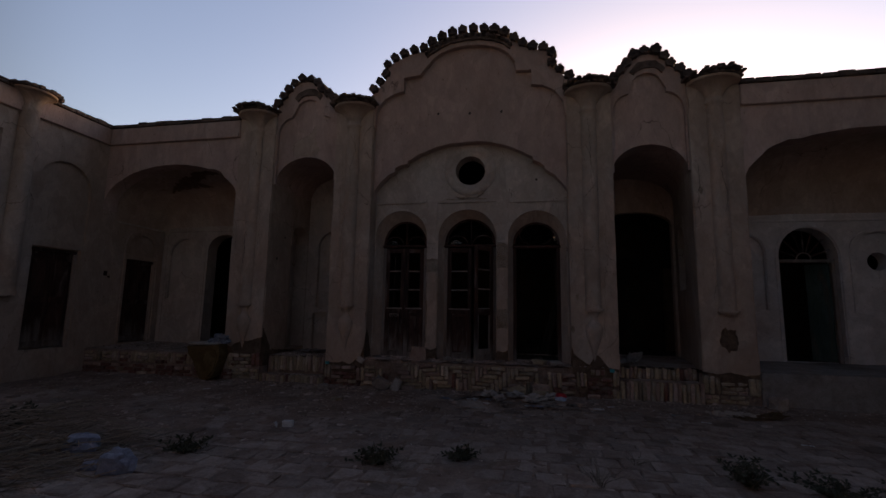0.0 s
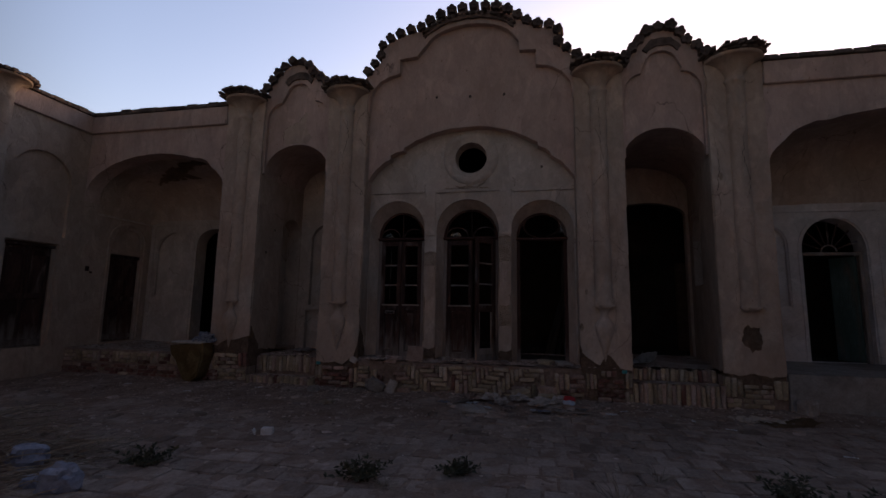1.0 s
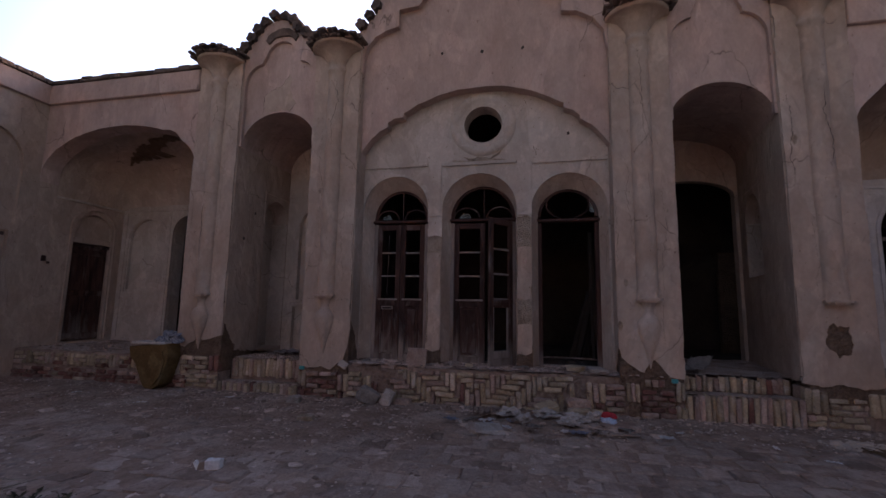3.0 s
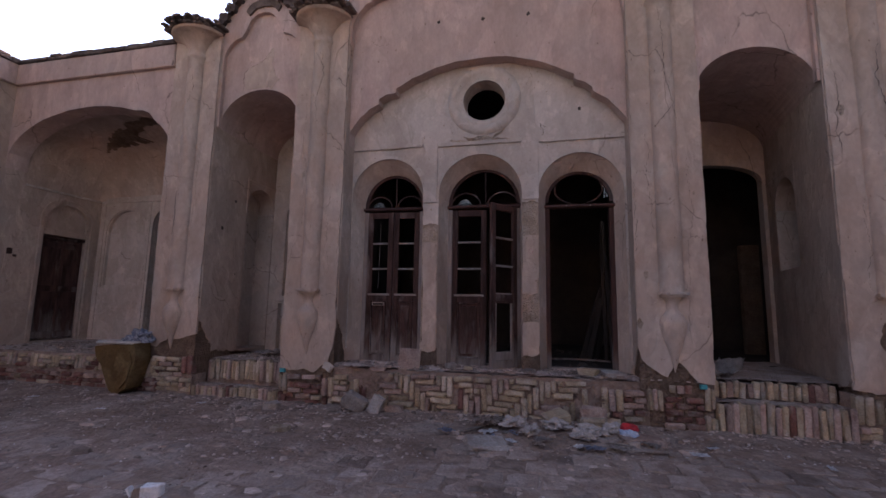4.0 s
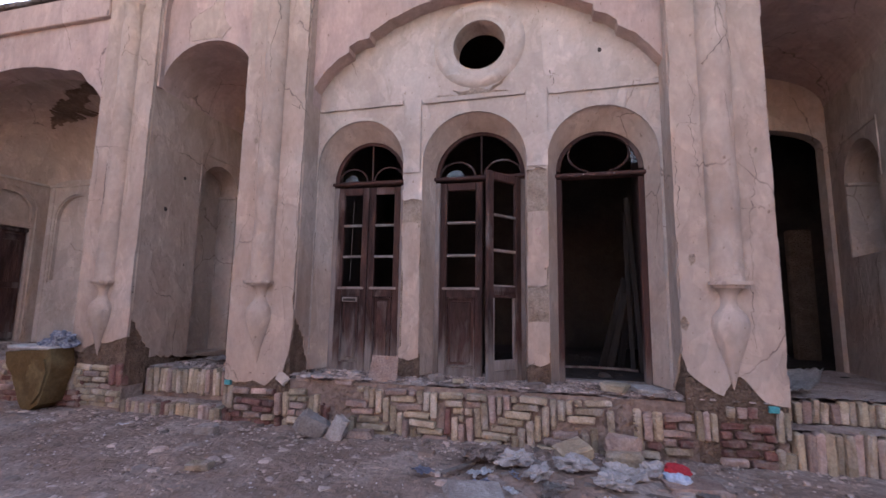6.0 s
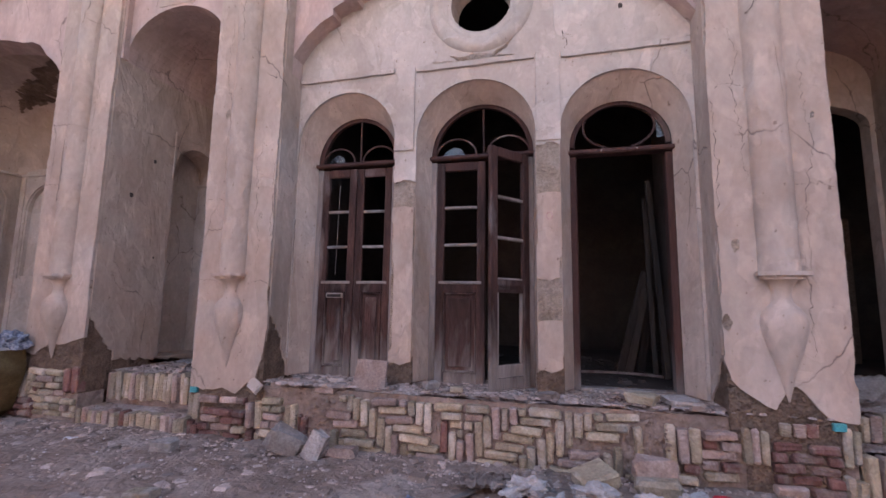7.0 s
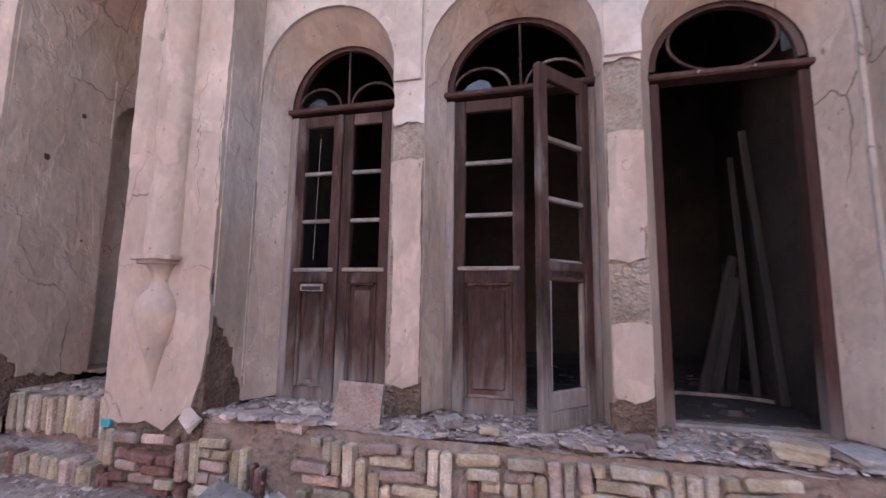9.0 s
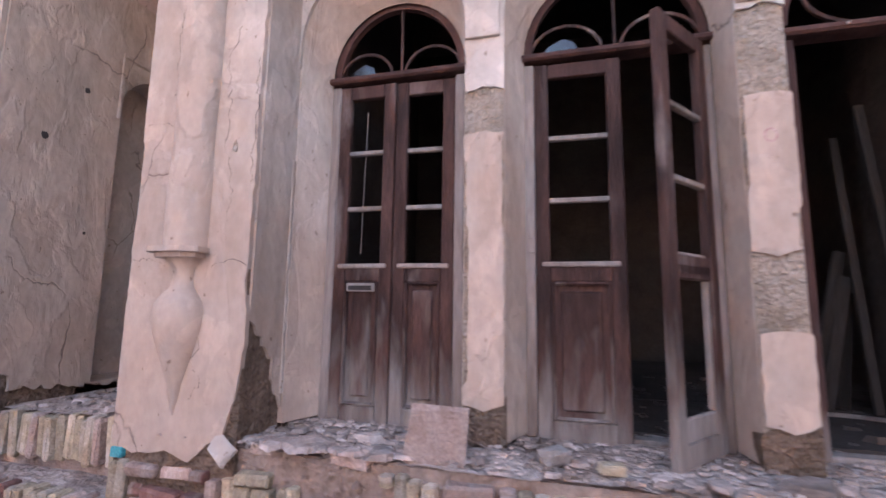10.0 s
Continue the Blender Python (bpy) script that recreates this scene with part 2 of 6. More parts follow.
def box(bm, x0, x1, y0, y1, z0, z1, bev=0.0, m=None):
    made = bmesh.ops.create_cube(bm, size=1)["verts"]
    for v in made:
        v.co = Vector((x0 + (v.co.x + 0.5) * (x1 - x0), y0 + (v.co.y + 0.5) * (y1 - y0), z0 + (v.co.z + 0.5) * (z1 - z0)))
    if bev:
        es = list({e for v in made for e in v.link_edges})
        made = list({v for f in bmesh.ops.bevel(bm, geom=es, offset=bev, segments=1, affect="EDGES", clamp_overlap=True)["faces"] for v in f.verts} | {v for v in made if v.is_valid})
    if m:
        bmesh.ops.transform(bm, matrix=m, verts=made)
    return made


def extrude(bm, loops, place, d0, d1):
    """A slab between depths d0 and d1: the outline is loops[0], the rest are holes. place(u, v, d) gives the point."""
    from mathutils.geometry import tessellate_polygon
    tris = tessellate_polygon([[Vector((u, v, 0)) for u, v in lp] for lp in loops])
    flat = [p for lp in loops for p in lp]
    a = [bm.verts.new(place(u, v, d0)) for u, v in flat]
    b = [bm.verts.new(place(u, v, d1)) for u, v in flat]
    for t in tris:
        try:
            bm.faces.new([a[k] for k in t])
            bm.faces.new([b[k] for k in reversed(t)])
        except ValueError:
            pass
    k = 0
    for lp in loops:
        c = len(lp)
        for q in range(c):
            r = (q + 1) % c
            bm.faces.new((a[k + q], a[k + r], b[k + r], b[k + q]))
        k += c


def xz(u, v, d):
    return (u, d, v)


def yz(u, v, d):
    return (d, u, v)


def arc(cx, cz, rx, rz, a0, a1, n=18):
    return [(cx + rx * math.cos(radians(a0 + (a1 - a0) * k / n)), cz + rz * math.sin(radians(a0 + (a1 - a0) * k / n))) for k in range(n + 1)]


def lathe(bm, profile, cx, cy, a0=0, a1=360, n=20, flat=1.0):
    rings = []
    for r, z in profile:
        rings.append([bm.verts.new((cx + r * math.cos(radians(a0 + (a1 - a0) * k / n)), cy + flat * r * math.sin(radians(a0 + (a1 - a0) * k / n)), z)) for k in range(n + 1)])
    for p, q in zip(rings, rings[1:]):
        for k in range(n):
            bm.faces.new((p[k], p[k + 1], q[k + 1], q[k]))


def rough_edge(pts, amp, step, seed):
    """The same line with more points, pushed about a little."""
    rng = random.Random(seed)
    out = []
    for (x0, z0), (x1, z1) in zip(pts, pts[1:]):
        n = max(1, int(math.hypot(x1 - x0, z1 - z0) / step))
        for k in range(n):
            f = k / n
            out.append((x0 + f * (x1 - x0) + rng.uniform(-amp, amp), z0 + f * (z1 - z0) + rng.uniform(-amp, amp)))
    return out + [pts[-1]]


# ---- ground ----
def ground_z(x, y):
    base = -0.05 - 0.012 * min(max(7.4 - y, 0), 6)
    return base + 0.022 * noise.noise((x * 0.6, y * 0.6, 3.1)) + 0.014 * noise.noise((x * 2.1, y * 2.1, 7.7))


bm = bmesh.new()
xs = list(np.arange(-9.2, 8.01, 0.05))
ys = list(np.arange(-7.2, 0.9, 0.5)) + list(np.arange(1.0, 7.9, 0.05))
grid = [[bm.verts.new((x, y, ground_z(x, y) + 0.02 * noise.noise((x * 4, y * 4, 0)) + 0.016 * noise.noise((x * 8, y * 8, 5)))) for x in xs] for y in ys]
for p, q in zip(grid, grid[1:]):
    for k in range(len(xs) - 1):
        bm.faces.new((p[k], p[k + 1], q[k + 1], q[k]))
ground = structure("ground", bm, EARTH, "dry brown earth of the courtyard with dust and grit", "ground", True)
bm = bmesh.new()
bm.faces.new([bm.verts.new(p) for p in ((-400, -400, -0.25), (400, -400, -0.25), (400, 400, -0.25), (-400, 400, -0.25))])
structure("ground_far", bm, EARTH, "dusty earth beyond the courtyard", "ground")

# ---- facade: centre ----
P1, P2, P3, P4 = (-5.72, -4.93), (-3.64, -2.88), (0.67, 1.41), (2.62, 3.41)
FRONT, FLOOR = 7.62, 0.44
GABLE = [(-2.97, 5.38), (-2.88, 5.45), (-2.77, 5.60), (-2.66, 5.68), (-2.64, 5.98), (-2.45, 6.07), (-2.18, 6.17)] + arc(-1.06, 5.90, 1.0, 0.60, 150, 28, 16) + [(0.05, 6.04), (0.33, 6.0), (0.42, 5.9), (0.42, 5.66), (0.58, 5.54), (0.74, 5.38)]
FIELD = [(-2.87, 4.75), (-2.86, 5.0), (-2.80, 5.16), (-2.68, 5.30), (-2.52, 5.38), (-2.32, 5.43), (-2.32, 5.70), (-2.0, 5.73), (-1.93, 5.83)] + arc(-1.06, 5.83, 0.80, 0.42, 165, 15, 14) + [(-0.22, 5.85), (-0.20, 5.66), (0.07, 5.65), (0.07, 5.37), (0.28, 5.34), (0.48, 5.22), (0.62, 5.03), (0.66, 4.75)]
bm = bmesh.new()
extrude(bm, [rough_edge(GABLE, 0.008, 0.12, 3) + [(0.74, 4.75)] + FIELD[::-1] + [(-2.95, 4.75)]], xz, 7.66, 7.80)
structure("gable_frame", bm, PLASTER_UP, "stepped pink plaster frame round the gable")
LUN = [(-2.88, 3.32), (-2.88, 3.50), (-2.74, 3.70), (-2.60, 3.82), (-2.47, 3.88), (-2.47, 3.95), (-2.36, 4.0), (-2.24, 4.02), (-2.23, 4.08), (-2.0, 4.2), (-1.7, 4.31), (-1.4, 4.375), (-1.07, 4.395), (-0.75, 4.38), (-0.4, 4.29), (-0.1, 4.15), (0.08, 4.05), (0.09, 3.98), (0.2, 3.93), (0.29, 3.86), (0.30, 3.80), (0.45, 3.70), (0.58, 3.56), (0.67, 3.42), (0.67, 3.32)]
bm = bmesh.new()
extrude(bm, [[(-2.92, 3.32)] + rough_edge(LUN, 0.005, 0.09, 5) + [(0.72, 3.32), (0.72, 5.34)] + GABLE[::-1][1:-1] + [(-2.92, 5.34)]], xz, 7.76, 8.05)
structure("wall_gable", bm, PLASTER_UP, "upper pink plaster wall of the gable with cracks")
# broken brick arch above the field
bm = bmesh.new()
a0 = arc(-1.06, 5.86, 0.86, 0.47, 158, 28, 18)
a1 = arc(-1.06, 5.86, 0.93, 0.60, 152, 34, 18)
extrude(bm, [rough_edge(a0, 0.012, 0.06, 8) + rough_edge(a1[::-1], 0.02, 0.06, 9)], xz, 7.61, 7.68)
for k in range(26):
    f = k / 25
    (u0, v0), (u1, v1) = a0[int(f * 18)], a1[int(f * 18)]
    box(bm, -0.035, 0.035, 7.57, 7.66, 0.0, 0.05, 0.008, Matrix.Translation((u0 * 0.55 + u1 * 0.45, 0, v0 * 0.55 + v1 * 0.45)) @ Matrix.Rotation(random.uniform(-0.3, 0.3), 4, "Y"))
structure("arch_moulding", bm, BRICK_DARK, "dark broken brick arch where the plaster has fallen", "moulding")

DOORS = [(-2.87, -1.865), (-1.65, -0.575), (-0.37, 0.645)]
FRAMES = [(-2.77, -1.92), (-1.56, -0.61), (-0.28, 0.545)]
SPRINGS = [2.65, 2.63, 2.60]
CROWNS = [3.155, 3.15, 3.10]
REVEALS = [(-2.775, -1.912), (-1.565, -0.603), (-0.286, 0.552)]


def arches(spans, springs, crowns, z0):
    out = [(-2.95, 4.6), (-2.95, z0)]
    for (x0, x1), spring, top in zip(spans, springs, crowns):
        out += [(x0, z0)] + arc((x0 + x1) / 2, spring, (x1 - x0) / 2, top - spring, 180, 0, 20) + [(x1, z0)]
    return out + [(0.75, z0), (0.75, 4.6)]


def loft(bm, loops0, loops1, d0, d1):
    """Like extrude, with its own outline at each depth."""
    from mathutils.geometry import tessellate_polygon
    rows = []
    for loops, d in ((loops0, d0), (loops1, d1)):
        vs = [bm.verts.new((u, d, v)) for lp in loops for u, v in lp]
        for t in tessellate_polygon([[Vector((u, v, 0)) for u, v in lp] for lp in loops]):
            bm.faces.new([vs[k] for k in t])
        rows.append(vs)
    k = 0
    for lp in loops0:
        for q in range(len(lp)):
            r = (q + 1) % len(lp)
            bm.faces.new((rows[0][k + q], rows[0][k + r], rows[1][k + r], rows[1][k + q]))
        k += len(lp)


OCULUS = arc(-1.06, 3.89, 0.28, 0.28, 0, 345, 23)
bm = bmesh.new()
loft(bm, [arches(DOORS, SPRINGS, CROWNS, FLOOR), OCULUS], [arches(REVEALS, [2.53, 2.53, 2.53], [2.99, 3.015, 2.925], FLOOR), arc(-1.06, 3.89, 0.26, 0.26, 0, 345, 23)], 7.955, 8.17)
structure("wall_centre", bm, PLASTER, "plastered wall with three arched door openings and an oculus")


def blob(cx, cz, rx, rz, seed, n=22, sharp=0.22):
    rng = random.Random(seed)
    return [(cx + rx * (1 + rng.uniform(-sharp, sharp)) * math.cos(2 * math.pi * k / n), cz + rz * (1 + rng.uniform(-sharp, sharp)) * math.sin(2 * math.pi * k / n)) for k in range(n)]


# the plaster coat on it, broken away in patches that bare the adobe
def torn(x0, x1, z0, z1, seed):
    e = 0.006
    low = rough_edge([(x0 + e, z0), (x1 - e, z0 + 0.01)], 0.014, 0.03, seed)
    top = rough_edge([(x1 - e, z1), (x0 + e, z1 - 0.01)], 0.014, 0.03, seed + 1)
    side = [(min(max(x, x0 + e), x1 - e), z) for x, z in low + top]
    return side


PATCHES = [torn(0.685, 0.725, 2.28, 2.56, 19)]


def chipped(p, q, side, seed, most=0.03):
    """A long upright edge with bites broken out of it towards side."""
    rng = random.Random(seed)
    n = max(2, int(abs(q[1] - p[1]) / 0.035))
    deep, out = 0.0, []
    for k in range(n + 1):
        if rng.random() < 0.11:
            deep = rng.choice((0.0, 0.004, 0.010, rng.uniform(0.4, 1.0) * most))
        f = k / n
        out.append((p[0] + f * (q[0] - p[0]) + side * max(0.0, deep + rng.uniform(-0.003, 0.004)), p[1] + f * (q[1] - p[1])))
    return out


coat = [(-2.95, 4.6), (-2.95, 0.62)]
CUTS = [2.22, 2.48]
for k, ((x0, x1), top) in enumerate(zip(DOORS, CROWNS)):
    sp, lo, hi = SPRINGS[k], CUTS[k - 1] if k else 0.60, CUTS[k] if k < 2 else 0.50
    coat += chipped((x0, lo), (x0, sp), -1, 60 + k) + arc((x0 + x1) / 2, sp, (x1 - x0) / 2, top - sp, 180, 0, 20)[1:-1] + chipped((x1, sp), (x1, hi), 1, 70 + k)
    if k < 2:
        coat += rough_edge([(x1 + 0.02, hi), (x1 + 0.1, hi + 0.03), (DOORS[k + 1][0] - 0.02, hi + 0.01)], 0.014, 0.03, k)[:-1]
coat += [(0.75, 0.5), (0.75, 4.6)]


def coat_piece(bm, x0, x1, z0, z1, seed):
    """What is left of the coat on a door pier between two bare bands."""
    foot = rough_edge([(x1 - 0.006, z0 + 0.02), ((x0 + x1) / 2, z0 - 0.012), (x0 + 0.006, z0 + 0.01)], 0.006, 0.04, seed)
    head = rough_edge([(x0 + 0.006, z1 - 0.01), ((x0 + x1) / 2, z1 + 0.004), (x1 - 0.006, z1 - 0.008)], 0.005, 0.04, seed + 1)
    extrude(bm, [chipped((x0, z0 + 0.02), (x0, z1 - 0.02), 1, seed + 2) + head + chipped((x1, z1 - 0.02), (x1, z0 + 0.03), -1, seed + 3) + foot], xz, 7.930, 7.954)


bm = bmesh.new()
extrude(bm, [coat, OCULUS] + PATCHES, xz, 7.930, 7.954)
structure("plaster_coat", bm, WHITE, "pale gypsum coat with torn patches over the door piers")
for x0, x1, z0, z1, seed in ((-1.865, -1.65, 0.60, 1.99, 81), (-0.575, -0.37, 1.33, 2.07, 85), (-0.575, -0.37, 0.60, 1.00, 89)):
    bm = bmesh.new()
    coat_piece(bm, x0, x1, z0, z1, seed)
    structure("coat_remnant", bm, PLASTER, "torn remnant of the plaster coat on a door pier", "plaster patch")
# the crumbled feet of the piers between the doors
for k, (x0, x1) in enumerate(((-1.865, -1.65), (-0.575, -0.37))):
    bm = bmesh.new()
    foot = [(x0 - 0.004, 0.42)] + rough_edge([(x0 - 0.004, 0.60 - 0.04 * k), (x0 + 0.09, 0.62), (x1 + 0.004, 0.66 + 0.08 * k)], 0.02, 0.03, 50 + k) + [(x1 + 0.004, 0.42)]
    extrude(bm, [foot], xz, 7.942, 8.03)
    structure("pier_foot", bm, ADOBE, "crumbled adobe foot of a door pier", "pier foot")
bm = bmesh.new()
for x0, x1 in ((-1.86, -1.655), (-0.57, -0.375)):
    box(bm, x0, x1, 7.944, 7.953, 0.45, 2.6)
structure("pier_backing", bm, MUD, "bare brown adobe under the torn plaster", "wall")

# oculus ring, spandrel strips and ledge
bm = bmesh.new()
prof = [(0.285, 7.96), (0.31, 7.925), (0.34, 7.935), (0.37, 7.90), (0.43, 7.895), (0.47, 7.91), (0.49, 7.935)]
rings = []
for r, y in prof:
    rings.append([bm.verts.new((-1.06 + r * math.cos(2 * math.pi * k / 40), y, 3.89 + r * math.sin(2 * math.pi * k / 40))) for k in range(40)])
for p, q in zip(rings, rings[1:]):
    for k in range(40):
        bm.faces.new((p[k], p[(k + 1) % 40], q[(k + 1) % 40], q[k]))
structure("oculus_ring", bm, WHITE, "moulded plaster ring round the oculus", "moulding", True)
bm = bmesh.new()
for x0, x1, z in ((-2.87, -1.88, 3.285), (-1.66, -0.58, 3.275), (-0.35, 0.66, 3.255)):
    extrude(bm, [rough_edge([(x0, z), (x1, z + 0.005)], 0.003, 0.1, 2) + [(x1, z + 0.05), (x0, z + 0.05)]], xz, 7.905, 7.934)
for x0, x1 in ((-1.862, -1.672), (-0.568, -0.362)):
    box(bm, x0, x1, 7.912, 7.932, 2.52, 3.33, 0.004)
structure("trim", bm, WHITE, "thin plaster strips over the door arches", "trim")


# ---- piers: adobe core, plaster skins with worn feet, half columns, reliefs ----
def pier(num, span, foot, left_foot, right_foot, hole=None, niche_l=None, niche_r=None, deep=(9.34, 9.34), splay=0.0):
    """A tall pier; a niche in a flank is (y0, y1, z0, spring), and splay turns the west flank inwards."""
    a, b = span
    nl, nr = (0.34 if niche_l else 0.10) + splay * 1.75, 0.34 if niche_r else 0.10
    bm = bmesh.new()
    box(bm, a + 0.10 + splay, b - 0.10, FRONT + 0.02, 8.39, -0.2, 5.05)
    box(bm, a + nl, b - nr, 8.39, 9.34, -0.2, 5.05)
    box(bm, a + 0.014 + splay * 0.36, b - 0.014, FRONT + 0.014, FRONT + 0.3, 0.2, 1.3)
    box(bm, a + 0.02 + splay, b - 0.02, FRONT + 0.3, 8.39, 0.2, 0.75)
    structure(f"pier_core_{num}", bm, ADOBE, "bare adobe core of a pier", "pier")
    bm = bmesh.new()
    holes = [hole] if hole else []
    worn = rough_edge(foot, 0.008, 0.045, num)
    extrude(bm, [worn[:-1] + chipped(worn[-1], (b, 5.1), -1, num + 40, 0.022) + chipped((a, 5.1), worn[0], 1, num + 50, 0.022)[:-1]] + holes, xz, FRONT, FRONT + 0.03)
    structure(f"pier_front_{num}", bm, PLASTER, "tall pink plastered pier with a worn foot", "pier")
    for side, x0, x1, ft, nich, end in (("w", a, a + 0.10, left_foot, niche_l, deep[0]), ("e", b - 0.10, b, right_foot, niche_r, deep[1])):
        bm = bmesh.new()
        line = rough_edge([(FRONT + 0.031, ft[0]), (FRONT + 0.18, ft[1]), (FRONT + 0.34, ft[2]), (end, 0.36)], 0.022, 0.035, num + 9)
        xo = x0 if side == "w" else x1
        inward = 1 if side == "w" else -1
        if nich:
            y0, y1, z0, sp = nich
            r = (y1 - y0) / 2
            hs = [[(y0, z0), (y1, z0)] + arc((y0 + y1) / 2, sp, r, r, 0, 180, 18)]
            extrude(bm, [line + [(end, 5.1), (FRONT + 0.031, 5.1)]] + hs, yz, *sorted((xo, xo + 0.33 * inward)))
            box(bm, xo - 0.012, xo + 0.012, y0 - 0.03, end - 0.01, sp + r + 0.08, sp + r + 0.115, 0.004)
            box(bm, xo - 0.008, xo + 0.012, y0 - 0.03, y0 - 0.005, sp - 0.1, sp + r + 0.08, 0.004)
            # paler plaster here stands in for light reaching into the niche
            lining = bmesh.new()
            box(lining, *sorted((xo + 0.31 * inward, xo + 0.335 * inward)), y0 - 0.05, y1 + 0.05, max(z0 - 0.05, 0.2), sp + r + 0.05)
            box(lining, *sorted((xo + 0.006 * inward, xo + 0.32 * inward)), y1 - 0.02, y1 + 0.02, z0, sp - 0.03)
            box(lining, *sorted((xo + 0.006 * inward, xo + 0.32 * inward)), y1 - 0.05, y1 + 0.02, sp - 0.03, sp + 0.01, 0.01)
            if splay:
                for v in lining.verts:
                    v.co.x += splay * max(0.0, v.co.y - FRONT - 0.031)
            structure(f"niche_lining_{num}{side}", lining, WHITE, "plaster lining of a flank niche, coloured paler for its light", "niche")
        else:
            extrude(bm, [line + [(end, 5.1), (FRONT + 0.031, 5.1)]], yz, x0, x1)
        if splay and side == "w":
            for v in bm.verts:
                v.co.x += splay * max(0.0, v.co.y - FRONT - 0.031)
        structure(f"pier_side_{num}{side}", bm, PLASTER, "plastered flank of a pier", "pier")

pier(1, P1, [(-5.72, 0.62), (-5.66, 0.57), (-5.56, 0.54), (-5.50, 0.60), (-5.36, 0.67), (-5.2, 0.66), (-5.08, 0.70), (-4.93, 0.74)], (0.6, 0.5, 0.45), (0.95, 0.72, 0.5), niche_r=(8.48, 9.20, 0.46, 2.70))
pier(2, P2, [(-3.64, 0.36), (-3.5, 0.33), (-3.3, 0.35), (-3.15, 0.32), (-3.05, 0.40), (-2.97, 0.44), (-2.92, 0.62), (-2.88, 0.88)], (0.4, 0.42, 0.42), (1.0, 0.85, 0.5), niche_l=(8.48, 9.20, 0.46, 2.70), deep=(9.34, 8.0))
pier(3, P3, [(0.67, 0.78), (0.71, 0.64), (0.80, 0.55), (0.95, 0.46), (1.02, 0.60), (1.08, 0.63), (1.16, 0.52), (1.24, 0.43), (1.41, 0.41)], (0.85, 0.6, 0.45), (0.42, 0.42, 0.42), deep=(8.0, 9.81))
pier(4, P4, [(2.62, 0.44), (2.8, 0.40), (3.0, 0.43), (3.2, 0.39), (3.41, 0.42)], (0.5, 0.45, 0.42), (0.45, 0.42, 0.42), hole=blob(3.02, 0.92, 0.13, 0.18, 4), niche_l=(8.68, 9.46, 1.74, 2.58), deep=(9.81, 9.34), splay=0.165)


def half_column(num, c, vase=True):
    bm = bmesh.new()
    rng = random.Random(num)
    prof = [(0.128, 1.36)] + [(0.126 + rng.uniform(-0.005, 0.005), 1.40 + 0.16 * k) for k in range(1, 21)] + [(0.128, 4.72), (0.148, 4.74), (0.152, 4.78), (0.132, 4.80), (0.132, 4.86), (0.18, 4.95), (0.25, 5.03), (0.36, 5.08), (0.40, 5.085), (0.40, 5.13)]
    lathe(bm, prof, c, FRONT + 0.01, 180, 360, 22, 0.85)
    structure(f"column_{num}", bm, PLASTER, "slim plaster half column with a flared head", "column", True)
    bm = bmesh.new()
    for layer, (reach, z) in enumerate(((0.40, 5.125), (0.47, 5.168), (0.42, 5.212), (0.30, 5.255))):
        for k in range(12):
            u = -reach + 2 * reach * (k + 0.5) / 12
            d = 0.95 * reach * math.sqrt(max(0.04, 1 - (u / reach) ** 2)) + rng.uniform(-0.035, 0.025)
            if rng.random() < (1.0, 0.92, 0.75, 0.4)[layer]:
                box(bm, -0.036, 0.036, -d, 0.2, 0, 0.036 + rng.uniform(-0.004, 0.01), 0.008, Matrix.Translation((c + u, FRONT, z)) @ Matrix.Rotation(rng.uniform(-0.12, 0.12), 4, "Z") @ Matrix.Rotation(rng.uniform(-0.08, 0.08), 4, "Y"))
    structure(f"capital_bricks_{num}", bm, BRICK_DARK, "ragged dark bricks on a column head", "capital")
    bm = bmesh.new()
    # a worn little shelf
    line = rough_edge([(c - 0.155, -0.09), (c - 0.09, -0.14), (c + 0.09, -0.14), (c + 0.155, -0.09)], 0.008, 0.04, num)
    extrude(bm, [[(c + 0.145, 0.0)] + [(c - 0.145, 0.0)] + line], lambda u, v, d: (u, FRONT + v, d), 1.335, 1.362)
    extrude(bm, [[(c + 0.125, 0.0)] + [(c - 0.125, 0.0)] + [(x * 0.8 + c * 0.2, y * 0.8) for x, y in line]], lambda u, v, d: (u, FRONT + v, d), 1.31, 1.34)
    structure(f"shelf_moulding_{num}", bm, PLASTER, "small plaster shelf under a column", "moulding")
    if vase:
        bm = bmesh.new()
        lathe(bm, [(0.004, 0.52), (0.026, 0.60), (0.042, 0.68), (0.07, 0.77), (0.105, 0.87), (0.130, 0.96), (0.138, 1.03), (0.128, 1.08), (0.098, 1.125), (0.066, 1.16), (0.056, 1.21), (0.066, 1.26), (0.10, 1.312)], c, FRONT + 0.004, 180, 360, 22, 0.95)
        structure(f"vase_relief_{num}", bm, PLASTER, "worn plaster vase in relief", "relief", True)


half_column(1, -5.325)
half_column(2, -3.27)
half_column(3, 1.03)
half_column(4, 3.02, vase=False)


